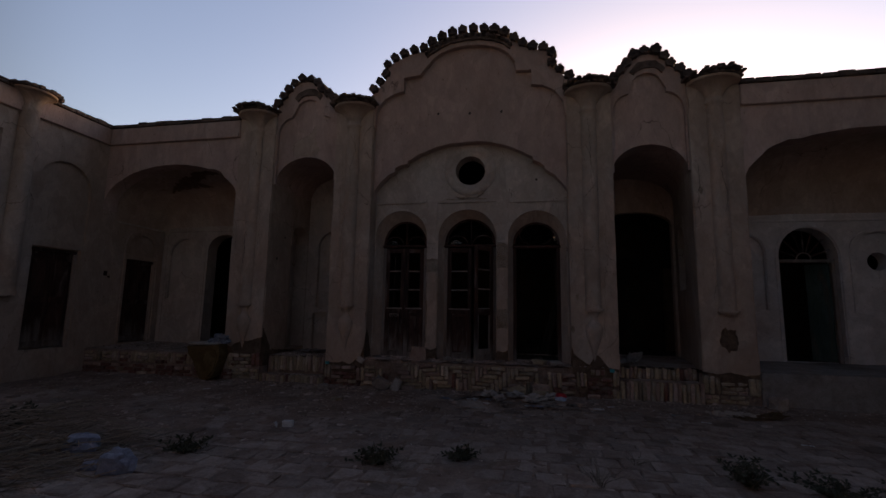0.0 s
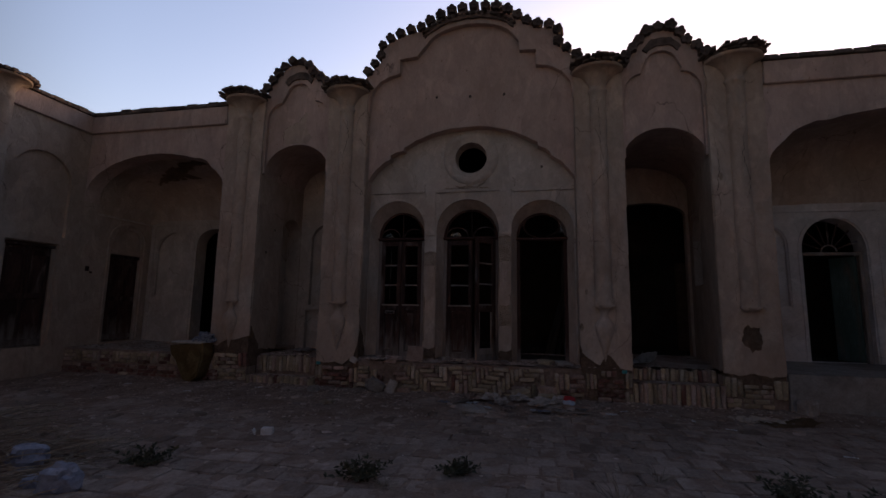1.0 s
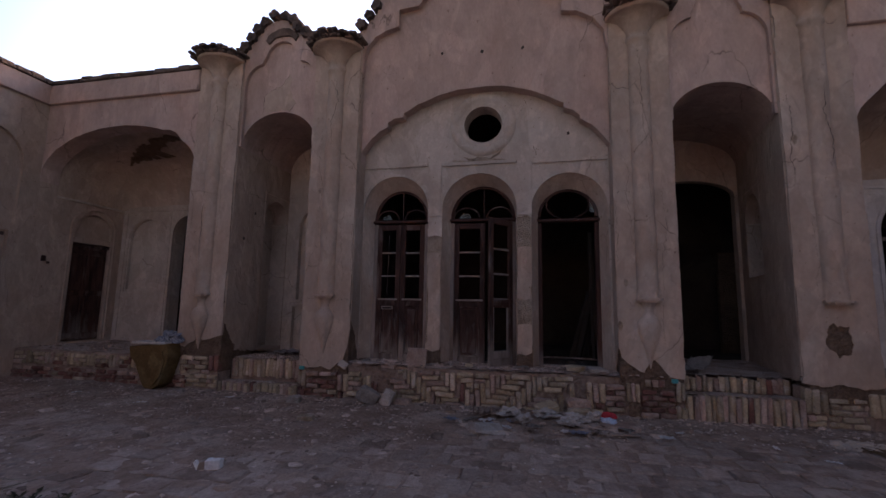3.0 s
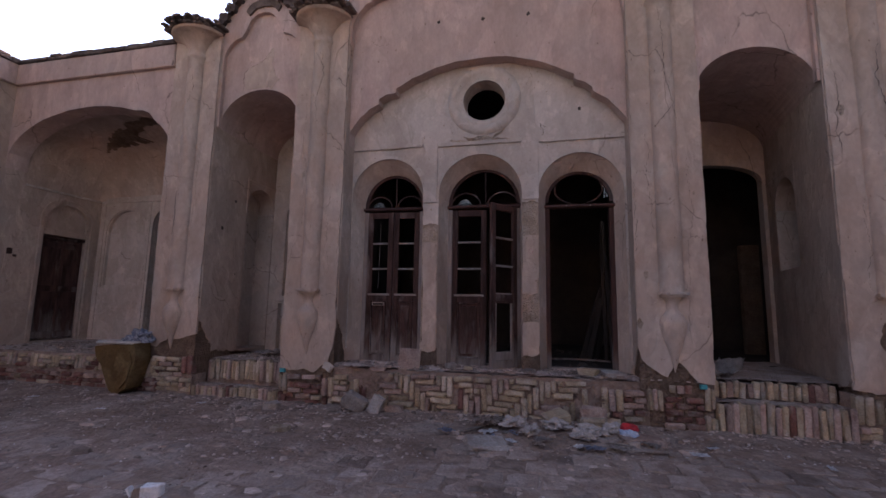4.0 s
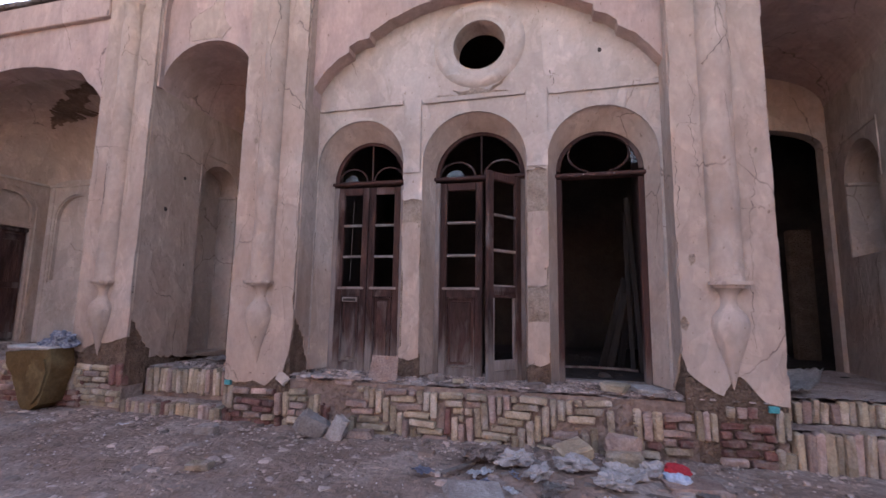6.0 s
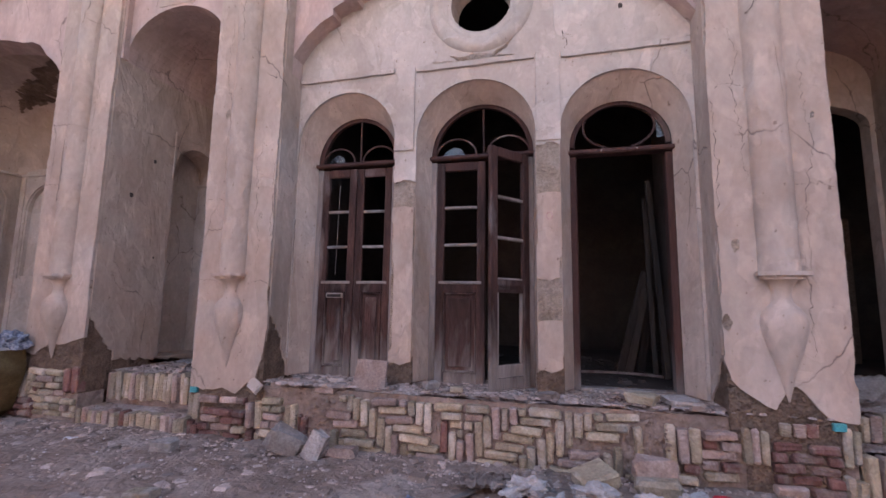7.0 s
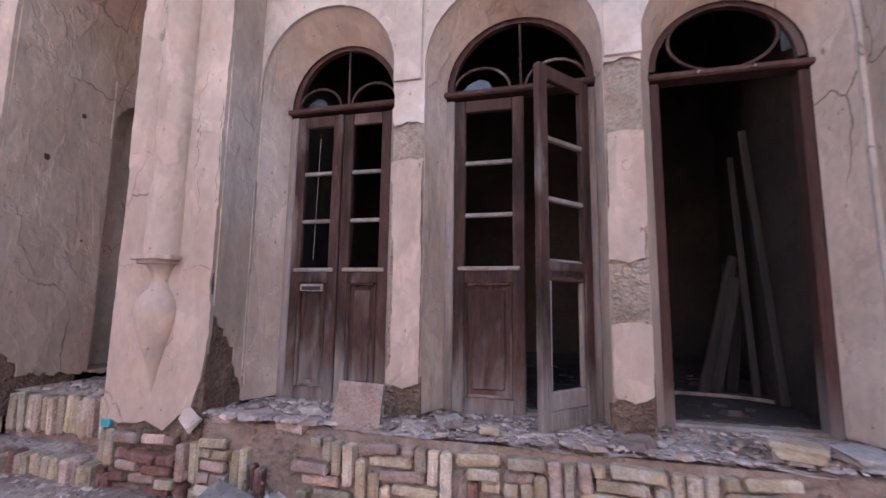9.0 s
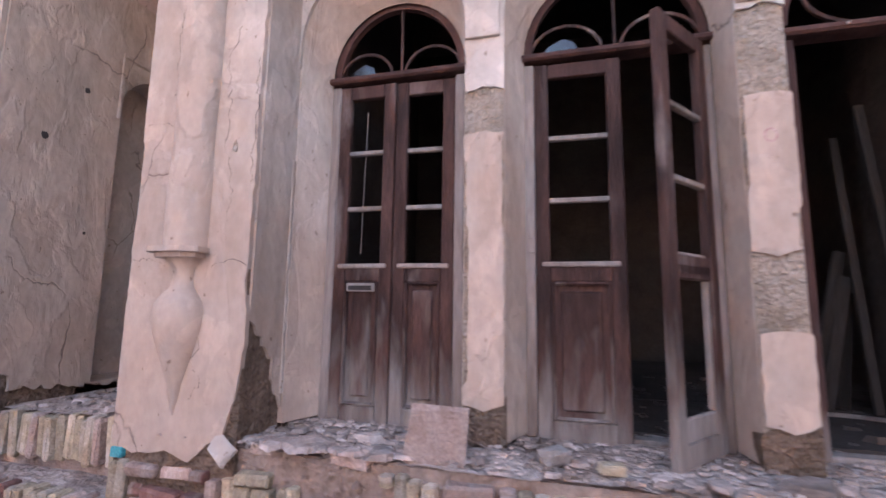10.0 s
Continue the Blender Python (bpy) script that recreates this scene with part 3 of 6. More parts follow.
# ---- narrow bays with stepped gables ----
def bay(num, a, b, sp, top, dx, dz, end, splay=0.0):
    c, w = (a + b) / 2, (b - a) / 2
    gab = [(a, 5.24), (a + 0.10, 5.32), (c - 0.44, 5.42), (c - 0.35, 5.54), (c - 0.24, 5.67), (c - 0.1, 5.72), (c + 0.05, 5.73), (c + 0.18, 5.66), (c + 0.3, 5.50), (c + 0.42, 5.40), (b - 0.08, 5.30), (b, 5.24)]
    gab = gab[:1] + [(x + dx, z + dz) for x, z in gab[1:-1]] + gab[-1:]
    field = [(a + 0.03, sp)] + arc(a + 0.03 + 0.3, 4.72, 0.30, 0.34, 180, 95, 6) + [(c - 0.30, 5.12), (c - 0.26, 5.20)] + arc(c, 5.18, 0.25, 0.24, 165, 15, 8) + [(c + 0.26, 5.20), (c + 0.30, 5.12)] + arc(b - 0.33, 4.72, 0.30, 0.34, 85, 0, 6) + [(b - 0.03, sp)]
    bm = bmesh.new()
    extrude(bm, [rough_edge(gab, 0.008, 0.1, num) + [(b, sp)] + field[::-1] + [(a, sp)]], xz, 7.665, 7.73)
    structure(f"bay_frame_{num}", bm, PLASTER_UP, "trefoil plaster frame over a narrow bay")
    bm = bmesh.new()
    extrude(bm, [[(a, sp)] + gab + [(b, sp)] + arc(c, sp, w, top - sp, 0, 180, 24)[1:-1]], xz, 7.725, end)
    for v in bm.verts:
        v.co.x += splay * max(0.0, v.co.y - 7.725) * min(1.0, max(0.0, (v.co.x - c) / w))
    structure(f"bay_vault_{num}", bm, PLASTER_UP, "barrel vault and pink plaster front over a narrow bay")
    # broken brick under the little gable
    bm = bmesh.new()
    m0 = arc(c + 0.02, 5.30, 0.25, 0.20, 160, 25, 10)
    m1 = arc(c + 0.02, 5.30, 0.33, 0.33, 155, 30, 10)
    extrude(bm, [rough_edge(m0, 0.012, 0.04, num) + rough_edge(m1[::-1], 0.015, 0.04, num + 2)], xz, 7.635, 7.68)
    structure(f"bay_arch_moulding_{num}", bm, BRICK_DARK, "dark broken brick where plaster has fallen", "moulding")
    return gab


G_W = bay(1, P1[1], P2[0], 3.70, 4.24, -0.04, 0.07, 9.34)
G_E = bay(2, P3[1], P4[0], 3.66, 4.15, 0.05, 0.03, 9.81, 0.165)
# west bay: an end wall with a blind arch over a low dark opening
bm = bmesh.new()
blind = [(-4.68, 1.30), (-3.90, 1.30)] + arc(-4.29, 2.66, 0.39, 0.36, 0, 180, 14)
extrude(bm, [[(P1[1], FLOOR - 0.05), (-4.74, FLOOR - 0.05), (-4.74, 1.17), (-3.84, 1.17), (-3.84, FLOOR - 0.05), (P2[0], FLOOR - 0.05), (P2[0], 4.4), (P1[1], 4.4)], blind], xz, 9.20, 9.30)
box(bm, -4.78, -3.80, 9.17, 9.215, 1.20, 1.25, 0.008)
box(bm, P1[1], P2[0], 9.301, 9.345, 0.38, 4.4)
structure("bay_end_west", bm, WHITE, "end wall of a bay with a blind arch over a low opening")
# east bay: a wide arched passage into a dim room
bm = bmesh.new()
extrude(bm, [[(P3[1], FLOOR), (P3[1], 4.5), (3.05, 4.5), (3.05, FLOOR), (2.925, FLOOR)] + arc(2.20, 3.16, 0.725, 0.26, 0, 180, 16) + [(1.475, FLOOR)]], xz, 9.80, 9.96)
structure("bay_end_east", bm, PLASTER, "end wall of a bay with a wide arched passage")
# a pale pier given the dark adobe colour in place of room shade
bm = bmesh.new()
box(bm, 3.12, 3.42, 11.2, 11.35, 0.43, 2.35, 0.02)
structure("room_pier", bm, ADOBE, "pier in the room behind the passage, coloured dark to look dim", "pier")
# a torn patch of older plaster over the west bay arch
bm = bmesh.new()
extrude(bm, [rough_edge([(-4.55, 4.26), (-4.57, 4.52), (-4.44, 4.62), (-4.27, 4.68), (-4.13, 4.86), (-4.10, 4.76), (-4.12, 4.62), (-4.08, 4.48), (-4.0, 4.36), (-4.1, 4.25), (-4.29, 4.26)], 0.012, 0.04, 5)], xz, 7.718, 7.724)
structure("torn_patch", bm, PLASTER, "torn patch of older plaster over the bay arch", "plaster patch")


# ---- ridge of clay tiles along the gables ----
def ridge_mesh():
    bm = bmesh.new()
    for cx, cz, r in ((0, 0.075, 0.042), (-0.048, 0.04, 0.036), (0.048, 0.04, 0.036), (-0.03, 0.0, 0.034), (0.03, 0.0, 0.034)):
        fr = [bm.verts.new((cx + r * math.cos(k * math.pi / 4), -0.09, cz + r * math.sin(k * math.pi / 4))) for k in range(8)]
        bk = [bm.verts.new((v.co.x, 0.10, v.co.z)) for v in fr]
        bm.faces.new(fr)
        bm.faces.new(bk[::-1])
        for k in range(8):
            bm.faces.new((fr[k], fr[(k + 1) % 8], bk[(k + 1) % 8], bk[k]))
    return mesh_of(bm, "ridge_tile", TILE)


RIDGE = ridge_mesh()


def ridge(name, line, spacing, seed):
    root = thing(name, "row of dark scalloped clay tiles along a gable", "ridge tiles", kind="structure")
    rng = random.Random(seed)
    left = spacing * 0.5
    for (x0, z0), (x1, z1) in zip(line, line[1:]):
        ln = math.hypot(x1 - x0, z1 - z0)
        while left < ln:
            f = left / ln
            ob = new("ridge_tile", RIDGE)
            ob.parent = root
            tilt = -math.degrees(math.atan2(z1 - z0, x1 - x0))
            ob.matrix_local = pose(x0 + f * (x1 - x0), 7.68 + rng.uniform(-0.02, 0.02), z0 + f * (z1 - z0) + 0.02, rng.uniform(-6, 6), max(-50, min(50, tilt)) * 0.55 + rng.uniform(-8, 8), rng.uniform(-8, 8)) @ Matrix.Scale(rng.uniform(0.98, 1.2), 4)
            left += spacing
        left -= ln


ridge("gable_ridge", GABLE, 0.20, 1)
ridge("bay_ridge", G_W, 0.175, 2)
ridge("bay_ridge", G_E, 0.175, 3)

# ---- wings ----
BIGL = [(-8.9, 3.30)] + arc(-7.31, 3.42, 1.59, 0.79, 178, 2, 26) + [(-5.72, 3.30)]
BIGR = [(3.41, 3.30)] + arc(5.32, 3.42, 1.91, 0.82, 178, 2, 26) + [(7.23, 3.30)]


def notched(line, lo, hi):
    """Small steps in the arch edge where moulding has broken off."""
    return [(x, z + 0.05 if lo < x < hi else z) for x, z in line]


def wing(name, x0, x1, line, label):
    bm = bmesh.new()
    extrude(bm, [[(x0, 3.3), (x0, 5.06), (x1, 5.06), (x1, 3.3)] + rough_edge(line[::-1], 0.005, 0.08, 4)[1:-1]], xz, 7.66, 7.98)
    structure(name, bm, PLASTER_UP, label)
    bm = bmesh.new()
    box(bm, x0 + 0.005, x1 - 0.005, 7.60, 7.70, 4.70, 5.055, 0.012)
    structure(name + "_band", bm, PLASTER_UP, "raised plaster band under the parapet", "trim")
    bm = bmesh.new()
    x = x0
    while x < x1 - 0.02:
        w = min(random.uniform(0.2, 0.25), x1 - x)
        box(bm, x + 0.004, x + w - 0.004, 7.57 + random.uniform(-0.015, 0.015), 7.95, 5.058, 5.10 + random.uniform(0, 0.015), 0.01)
        box(bm, x + 0.004, x + w - 0.004, 7.60 + random.uniform(-0.02, 0.02), 7.95, 5.118, 5.15 + random.uniform(-0.01, 0.02), 0.01)
        x += w
    structure(name + "_coping", bm, BRICK_DARK, "weathered brick coping of the parapet", "coping")


wing("wall_wing_west", -8.90, -5.72, notched(BIGL, -6.4, -6.05), "pink plaster wall over a wide flat arch")
wing("wall_wing_east", 3.41, 7.25, notched(BIGR, 3.7, 4.2), "pink plaster wall over a wide flat arch")


def cove(name, x0, x1, front, back, z0, rise, label):
    bm = bmesh.new()
    nx, ny = 30, 14
    rows = []
    for j in range(ny + 1):
        v = j / ny
        rows.append([bm.verts.new((x0 + (x1 - x0) * i / nx, front + (back - front) * v, z0 + rise * (1 - abs(2 * i / nx - 1) ** 2.6) ** 0.3 * (1 - v ** 3) ** 0.6 + 0.012 * noise.noise((i * 0.4, j * 0.4, 1)))) for i in range(nx + 1)])
    for p, q in zip(rows, rows[1:]):
        for k in range(nx):
            bm.faces.new((p[k], p[k + 1], q[k + 1], q[k]))
    structure(name, bm, PLASTER, label, "ceiling", True)


cove("ceiling_west", -8.9, -5.72, 7.97, 9.36, 3.12, 1.19, "coved plaster vault of the west porch")
cove("ceiling_east", 3.41, 7.25, 7.97, 9.36, 3.12, 1.21, "coved plaster vault of the east porch")
bm = bmesh.new()
cell = {}
for j in range(41):
    for i in range(61):
        x, y = -8.45 + 2.0 * i / 60, 8.0 + 1.25 * j / 40
        u, v = abs(2 * (x + 8.9) / 3.18 - 1), (y - 7.97) / 1.39
        lean = abs(y - 8.62 + 0.35 * (x + 7.6)) / (0.16 + 0.10 * noise.noise((x * 4, y * 4, 2)))
        if lean + 1.1 * abs(x + 7.55) ** 3 + 0.5 * noise.noise((x * 9, y * 9, 4)) < 1.0:
            cell[i, j] = bm.verts.new((x, y, 3.12 + 1.19 * (1 - u ** 2.6) ** 0.3 * (1 - v ** 3) ** 0.6 - 0.02 - 0.02 * noise.noise((x * 14, y * 14, 1))))
for i, j in cell:
    q = [cell.get(k) for k in ((i, j), (i + 1, j), (i + 1, j + 1), (i, j + 1))]
    if None not in q:
        bm.faces.new(q)
for v in [v for v in bm.verts if not v.link_faces]:
    bm.verts.remove(v)
for k in range(9):
    x = -7.95 + 0.1 * k
    box(bm, -0.012, 0.012, -0.22, 0.22, 0, 0.02, 0.004, Matrix.Translation((x, 8.62 - 0.35 * (x + 7.6), 4.06 - 0.01 * k)) @ Matrix.Rotation(random.uniform(-0.4, 0.4), 4, "Z"))
structure("broken_vault", bm, ADOBE, "hole in the vault with bare reeds and mud", "ceiling damage")


def arch_hole(c, w, z0, spring, top, n=14):
    return [(c - w, z0), (c + w, z0)] + arc(c, spring, w, top - spring, 0, 180, n)


# porch back walls: a face with shallow niches, and the wall behind with the real openings
bm = bmesh.new()
door_w = arch_hole(-7.2, 0.44, FLOOR + 0.01, 2.62, 3.0)
extrude(bm, [[(-8.9, 0.4), (-5.8, 0.4), (-5.8, 4.4), (-8.9, 4.4)], arch_hole(-8.24, 0.44, 1.46, 2.5, 2.92), door_w], xz, 9.34, 9.40)
box(bm, -8.9, -5.8, 9.315, 9.345, 3.08, 3.12, 0.006)
structure("wall_porch_west", bm, WHITE, "whitewashed porch wall with a blind arched niche")
bm = bmesh.new()
extrude(bm, [[(-8.9, 0.4), (-5.6, 0.4), (-5.6, 5.0), (-8.9, 5.0)], door_w], xz, 9.404, 9.66)
structure("wall_porch_west_back", bm, WHITE, "whitewashed wall with an arched doorway")
bm = bmesh.new()
door_e = arch_hole(5.12, 0.49, FLOOR + 0.01, 2.40, 2.95)
oc_e, oc_e2 = arc(6.27, 2.31, 0.17, 0.17, 0, 340, 17), arc(3.97, 2.31, 0.17, 0.17, 0, 340, 17)
extrude(bm, [[(3.3, 0.4), (7.25, 0.4), (7.25, 4.4), (3.3, 4.4)], arch_hole(6.27, 0.42, 1.4, 2.5, 2.85), arch_hole(3.97, 0.42, 1.4, 2.5, 2.85), door_e], xz, 9.34, 9.40)
box(bm, 3.4, 7.25, 9.315, 9.345, 3.06, 3.10, 0.006)
structure("wall_porch_east", bm, COOL, "bluish whitewashed porch wall with arched niches")
bm = bmesh.new()
extrude(bm, [[(3.3, 0.4), (7.25, 0.4), (7.25, 5.0), (3.3, 5.0)], oc_e, oc_e2, door_e], xz, 9.404, 9.66)
structure("wall_porch_east_back", bm, COOL, "whitewashed wall with a doorway and round holes")

# thin mouldings round the porch niches and pilaster strips
def outline(name, place, c, w, z0, spring, top, depth, mt, label):
    bm = bmesh.new()
    inner = [(c - w, z0)] + arc(c, spring, w, top - spring, 180, 0, 18) + [(c + w, z0)]
    outer = [(c - w - 0.045, z0)] + arc(c, spring, w + 0.045, top - spring + 0.045, 180, 0, 18) + [(c + w + 0.045, z0)]
    extrude(bm, [inner + outer[::-1]], place, *depth)
    structure(name, bm, mt, label, "moulding")


outline("niche_moulding_west", xz, -8.24, 0.46, 1.42, 2.5, 2.94, (9.318, 9.345), WHITE, "thin plaster moulding round a blind arch")
outline("niche_moulding_side", yz, 8.74, 0.42, FLOOR + 0.02, 2.6, 2.98, (-8.905, -8.875), PLASTER, "thin plaster moulding round the porch door")
outline("niche_moulding_east", xz, 6.27, 0.44, 1.38, 2.5, 2.87, (9.318, 9.345), COOL, "thin plaster moulding round a blind arch")
outline("niche_moulding_middle", xz, 3.97, 0.44, 1.38, 2.5, 2.87, (9.318, 9.345), COOL, "thin plaster moulding round a blind arch")
outline("door_moulding_east", xz, 5.12, 0.51, FLOOR + 0.02, 2.40, 2.97, (9.318, 9.345), COOL, "thin plaster moulding round the porch door")
bm = bmesh.new()
box(bm, -7.78, -7.69, 9.322, 9.345, 0.45, 3.08, 0.006)
box(bm, -8.87, -8.78, 9.322, 9.345, 0.45, 3.08, 0.006)
structure("pilaster_strip", bm, WHITE, "flat plaster strips beside the blind arch", "trim")
bm = bmesh.new()
box(bm, -8.905, -8.872, 7.98, 9.31, 3.08, 3.12, 0.006)
structure("porch_ledge", bm, WHITE, "thin ledge along the porch side wall", "trim")

# long walls of the courtyard
D1S, D2S = (6.46, 7.24), (8.36, 9.12)
bm = bmesh.new()
extrude(bm, [[(-7, -0.3), (9.34, -0.3), (9.34, 5.06), (-7, 5.06)], [(D1S[0] - 0.06, FLOOR + 0.02), (D1S[1] + 0.06, FLOOR + 0.02), (D1S[1] + 0.06, 2.36), (D1S[0] - 0.06, 2.36)], arch_hole(6.85, 0.52, 2.5, 3.55, 4.06), [(D2S[0], FLOOR + 0.01), (D2S[1], FLOOR + 0.01), (D2S[1], 2.32), (D2S[0], 2.32)], arch_hole(8.74, 0.36, 2.42, 2.6, 2.9), [(5.0, 1.3), (5.7, 1.3), (5.7, 4.3), (5.0, 4.3)]], yz, -8.96, -8.90)
structure("wall_side_west", bm, PLASTER, "long plastered side wall with blind arches and doorways")
bm = bmesh.new()
extrude(bm, [[(-7, -0.3), (9.66, -0.3), (9.66, 5.06), (-7, 5.06)], [(D1S[0], FLOOR + 0.02), (D1S[1], FLOOR + 0.02), (D1S[1], 2.34), (D1S[0], 2.34)], [(D2S[0], FLOOR + 0.01), (D2S[1], FLOOR + 0.01), (D2S[1], 2.32), (D2S[0], 2.32)]], yz, -9.25, -8.964)
structure("wall_side_west_back", bm, PLASTER, "wall behind the blind arches")
bm = bmesh.new()
box(bm, -8.95, -8.845, -7, 7.655, 4.70, 5.055, 0.012)
structure("wall_side_west_band", bm, PLASTER_UP, "raised plaster band under the parapet", "trim")
bm = bmesh.new()
y = -7.0
while y < 7.55:
    box(bm, -9.2, -8.81 + random.uniform(-0.015, 0.015), y + 0.004, y + 0.22, 5.058, 5.105 + random.uniform(0, 0.012), 0.01)
    box(bm, -9.2, -8.84 + random.uniform(-0.02, 0.02), y + 0.004, y + 0.22, 5.12, 5.15 + random.uniform(-0.01, 0.02), 0.01)
    y += 0.23
structure("wall_side_west_coping", bm, BRICK_DARK, "weathered brick coping of the parapet", "coping")
bm = bmesh.new()
lathe(bm, [(0.152, 1.42), (0.15, 4.72), (0.17, 4.76), (0.15, 4.80), (0.15, 4.86), (0.18, 4.95), (0.25, 5.03), (0.34, 5.06), (0.36, 5.065), (0.36, 5.10)], -8.89, 6.05, -90, 90, 22)
structure("column_side", bm, PLASTER, "slim plaster half column of the side wall", "column", True)
bm = bmesh.new()
for k in range(9):
    u = -0.38 + 0.095 * k
    d = 0.38 * math.sqrt(max(0.05, 1 - (u / 0.44) ** 2))
    box(bm, -9.1, -8.89 + d, 6.05 + u - 0.045, 6.05 + u + 0.045, 5.10, 5.14 + random.uniform(0, 0.04), 0.008)
structure("capital_bricks_side", bm, BRICK_DARK, "ragged dark bricks on a column head", "capital")
# east wall lies out of view, added to close the courtyard
bm = bmesh.new()
box(bm, 7.25, 7.7, -7, 9.66, -0.3, 5.1)
structure("wall_side_east", bm, PLASTER, "unseen plastered side wall, added to close the courtyard")
# south wall stands unseen behind the camera, added to dim the facade
bm = bmesh.new()
box(bm, -9.25, 7.7, -7.4, -7.0, -0.3, 5.1)
structure("wall_south", bm, PLASTER, "unseen plain wall added to cut sky light on the facade")

# ---- rooms behind, closed to light and coloured dark for their shade ----
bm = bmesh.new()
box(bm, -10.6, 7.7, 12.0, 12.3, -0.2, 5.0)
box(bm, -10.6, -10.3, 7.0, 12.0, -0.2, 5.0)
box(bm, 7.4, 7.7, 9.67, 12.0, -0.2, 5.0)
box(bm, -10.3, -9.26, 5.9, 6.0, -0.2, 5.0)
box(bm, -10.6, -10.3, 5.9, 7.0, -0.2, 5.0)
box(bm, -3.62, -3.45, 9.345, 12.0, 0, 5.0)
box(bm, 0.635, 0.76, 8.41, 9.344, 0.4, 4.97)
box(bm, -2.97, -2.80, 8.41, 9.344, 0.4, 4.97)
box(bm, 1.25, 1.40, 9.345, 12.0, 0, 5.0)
structure("wall_rooms", bm, ROOM, "walls closing the rooms behind, coloured dark for the shade inside")
# roof out of view, added so that no light enters from above
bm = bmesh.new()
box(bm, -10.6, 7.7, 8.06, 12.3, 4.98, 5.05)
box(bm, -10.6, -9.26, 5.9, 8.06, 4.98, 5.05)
structure("ceiling_rooms", bm, ROOM, "unseen roof added over the rooms to keep light out", "ceiling")
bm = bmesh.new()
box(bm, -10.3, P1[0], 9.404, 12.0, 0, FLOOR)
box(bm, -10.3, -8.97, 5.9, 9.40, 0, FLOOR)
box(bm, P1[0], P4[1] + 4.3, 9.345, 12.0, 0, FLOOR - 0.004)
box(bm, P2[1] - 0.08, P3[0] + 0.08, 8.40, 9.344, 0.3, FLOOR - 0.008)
structure("floor_rooms", bm, ROOM, "floor of the rooms, coloured dark for the shade inside", "floor")


# ---- platform and its rubble top ----
def bumpy(name, x0, x1, y0, y1, z, amp, material, label, edge=0.0):
    bm = bmesh.new()
    nx, ny = max(2, int((x1 - x0) / 0.05)), max(2, int((y1 - y0) / 0.05))
    rows = []
    for j in range(ny + 1):
        row = []
        for i in range(nx + 1):
            x, y = x0 + (x1 - x0) * i / nx, y0 + (y1 - y0) * j / ny
            drop = edge * max(0, 1 - (y - y0) / 0.18) ** 2 * (0.6 + 0.8 * noise.noise((x * 3, 2, 5)))
            row.append(bm.verts.new((x, y, z - drop + amp * noise.noise((x * 5, y * 5, z)) + 0.5 * amp * noise.noise((x * 17, y * 17, z)))))
        rows.append(row)
    for p, q in zip(rows, rows[1:]):
        for k in range(nx):
            bm.faces.new((p[k], p[k + 1], q[k + 1], q[k]))
    return structure(name, bm, material, label, "platform", True)


bm = bmesh.new()
box(bm, P2[0] + 0.02, P3[1] - 0.02, 7.655, 9.345, -0.2, 0.395)
box(bm, -8.9, P1[0] + 0.01, 7.635, 9.345, -0.2, 0.40)
box(bm, P4[1] - 0.01, 7.25, 7.66, 9.345, -0.2, 0.42)
box(bm, P1[1] - 0.02, P2[0] + 0.02, 7.93, 9.345, -0.2, 0.36)
box(bm, P3[1] - 0.02, P4[0] + 0.02, 7.93, 9.345, -0.2, 0.38)
box(bm, P1[0] + 0.01, P1[1] - 0.02, 7.635, 7.9, -0.2, 0.44)
box(bm, P4[0] + 0.02, P4[1] - 0.01, 7.635, 7.9, -0.2, 0.38)
structure("platform", bm, EARTH, "mud core of the low platform", "platform")
bumpy("platform_centre", P2[0] + 0.01, P3[1] - 0.01, 7.645, 8.42, 0.42, 0.016, DUST, "rubble and dust along the door sills", 0.03)
bumpy("platform_west", -8.9, P1[0] + 0.02, 7.64, 9.36, 0.42, 0.012, DUST, "dusty floor of the west porch", 0.03)
bumpy("platform_east", P4[1] - 0.02, 7.25, 7.60, 9.36, 0.46, 0.01, CEMENT, "worn floor of the east porch", 0.0)
bumpy("step_top_west", P1[1] - 0.01, P2[0] + 0.01, 7.93, 9.36, 0.385, 0.012, DUST, "dusty floor of the west bay")
bumpy("step_top_east", P3[1] - 0.01, P4[0] + 0.40, 7.93, 9.9, 0.444, 0.012, DUST, "dusty floor of the east bay")
bumpy("step_low_west", P1[1] - 0.01, P2[0] + 0.01, 7.645, 7.95, 0.06, 0.012, DUST, "worn low step of the west bay")
bumpy("step_low_east", P3[1] - 0.01, P4[0] + 0.01, 7.645, 7.95, 0.24, 0.012, DUST, "worn low step of the east bay")
bm = bmesh.new()
box(bm, P4[1] + 0.005, 7.25, 7.60, 7.665, -0.2, 0.455, 0.012)
structure("plinth_east", bm, CEMENT, "grey cement face of the east platform", "plinth")


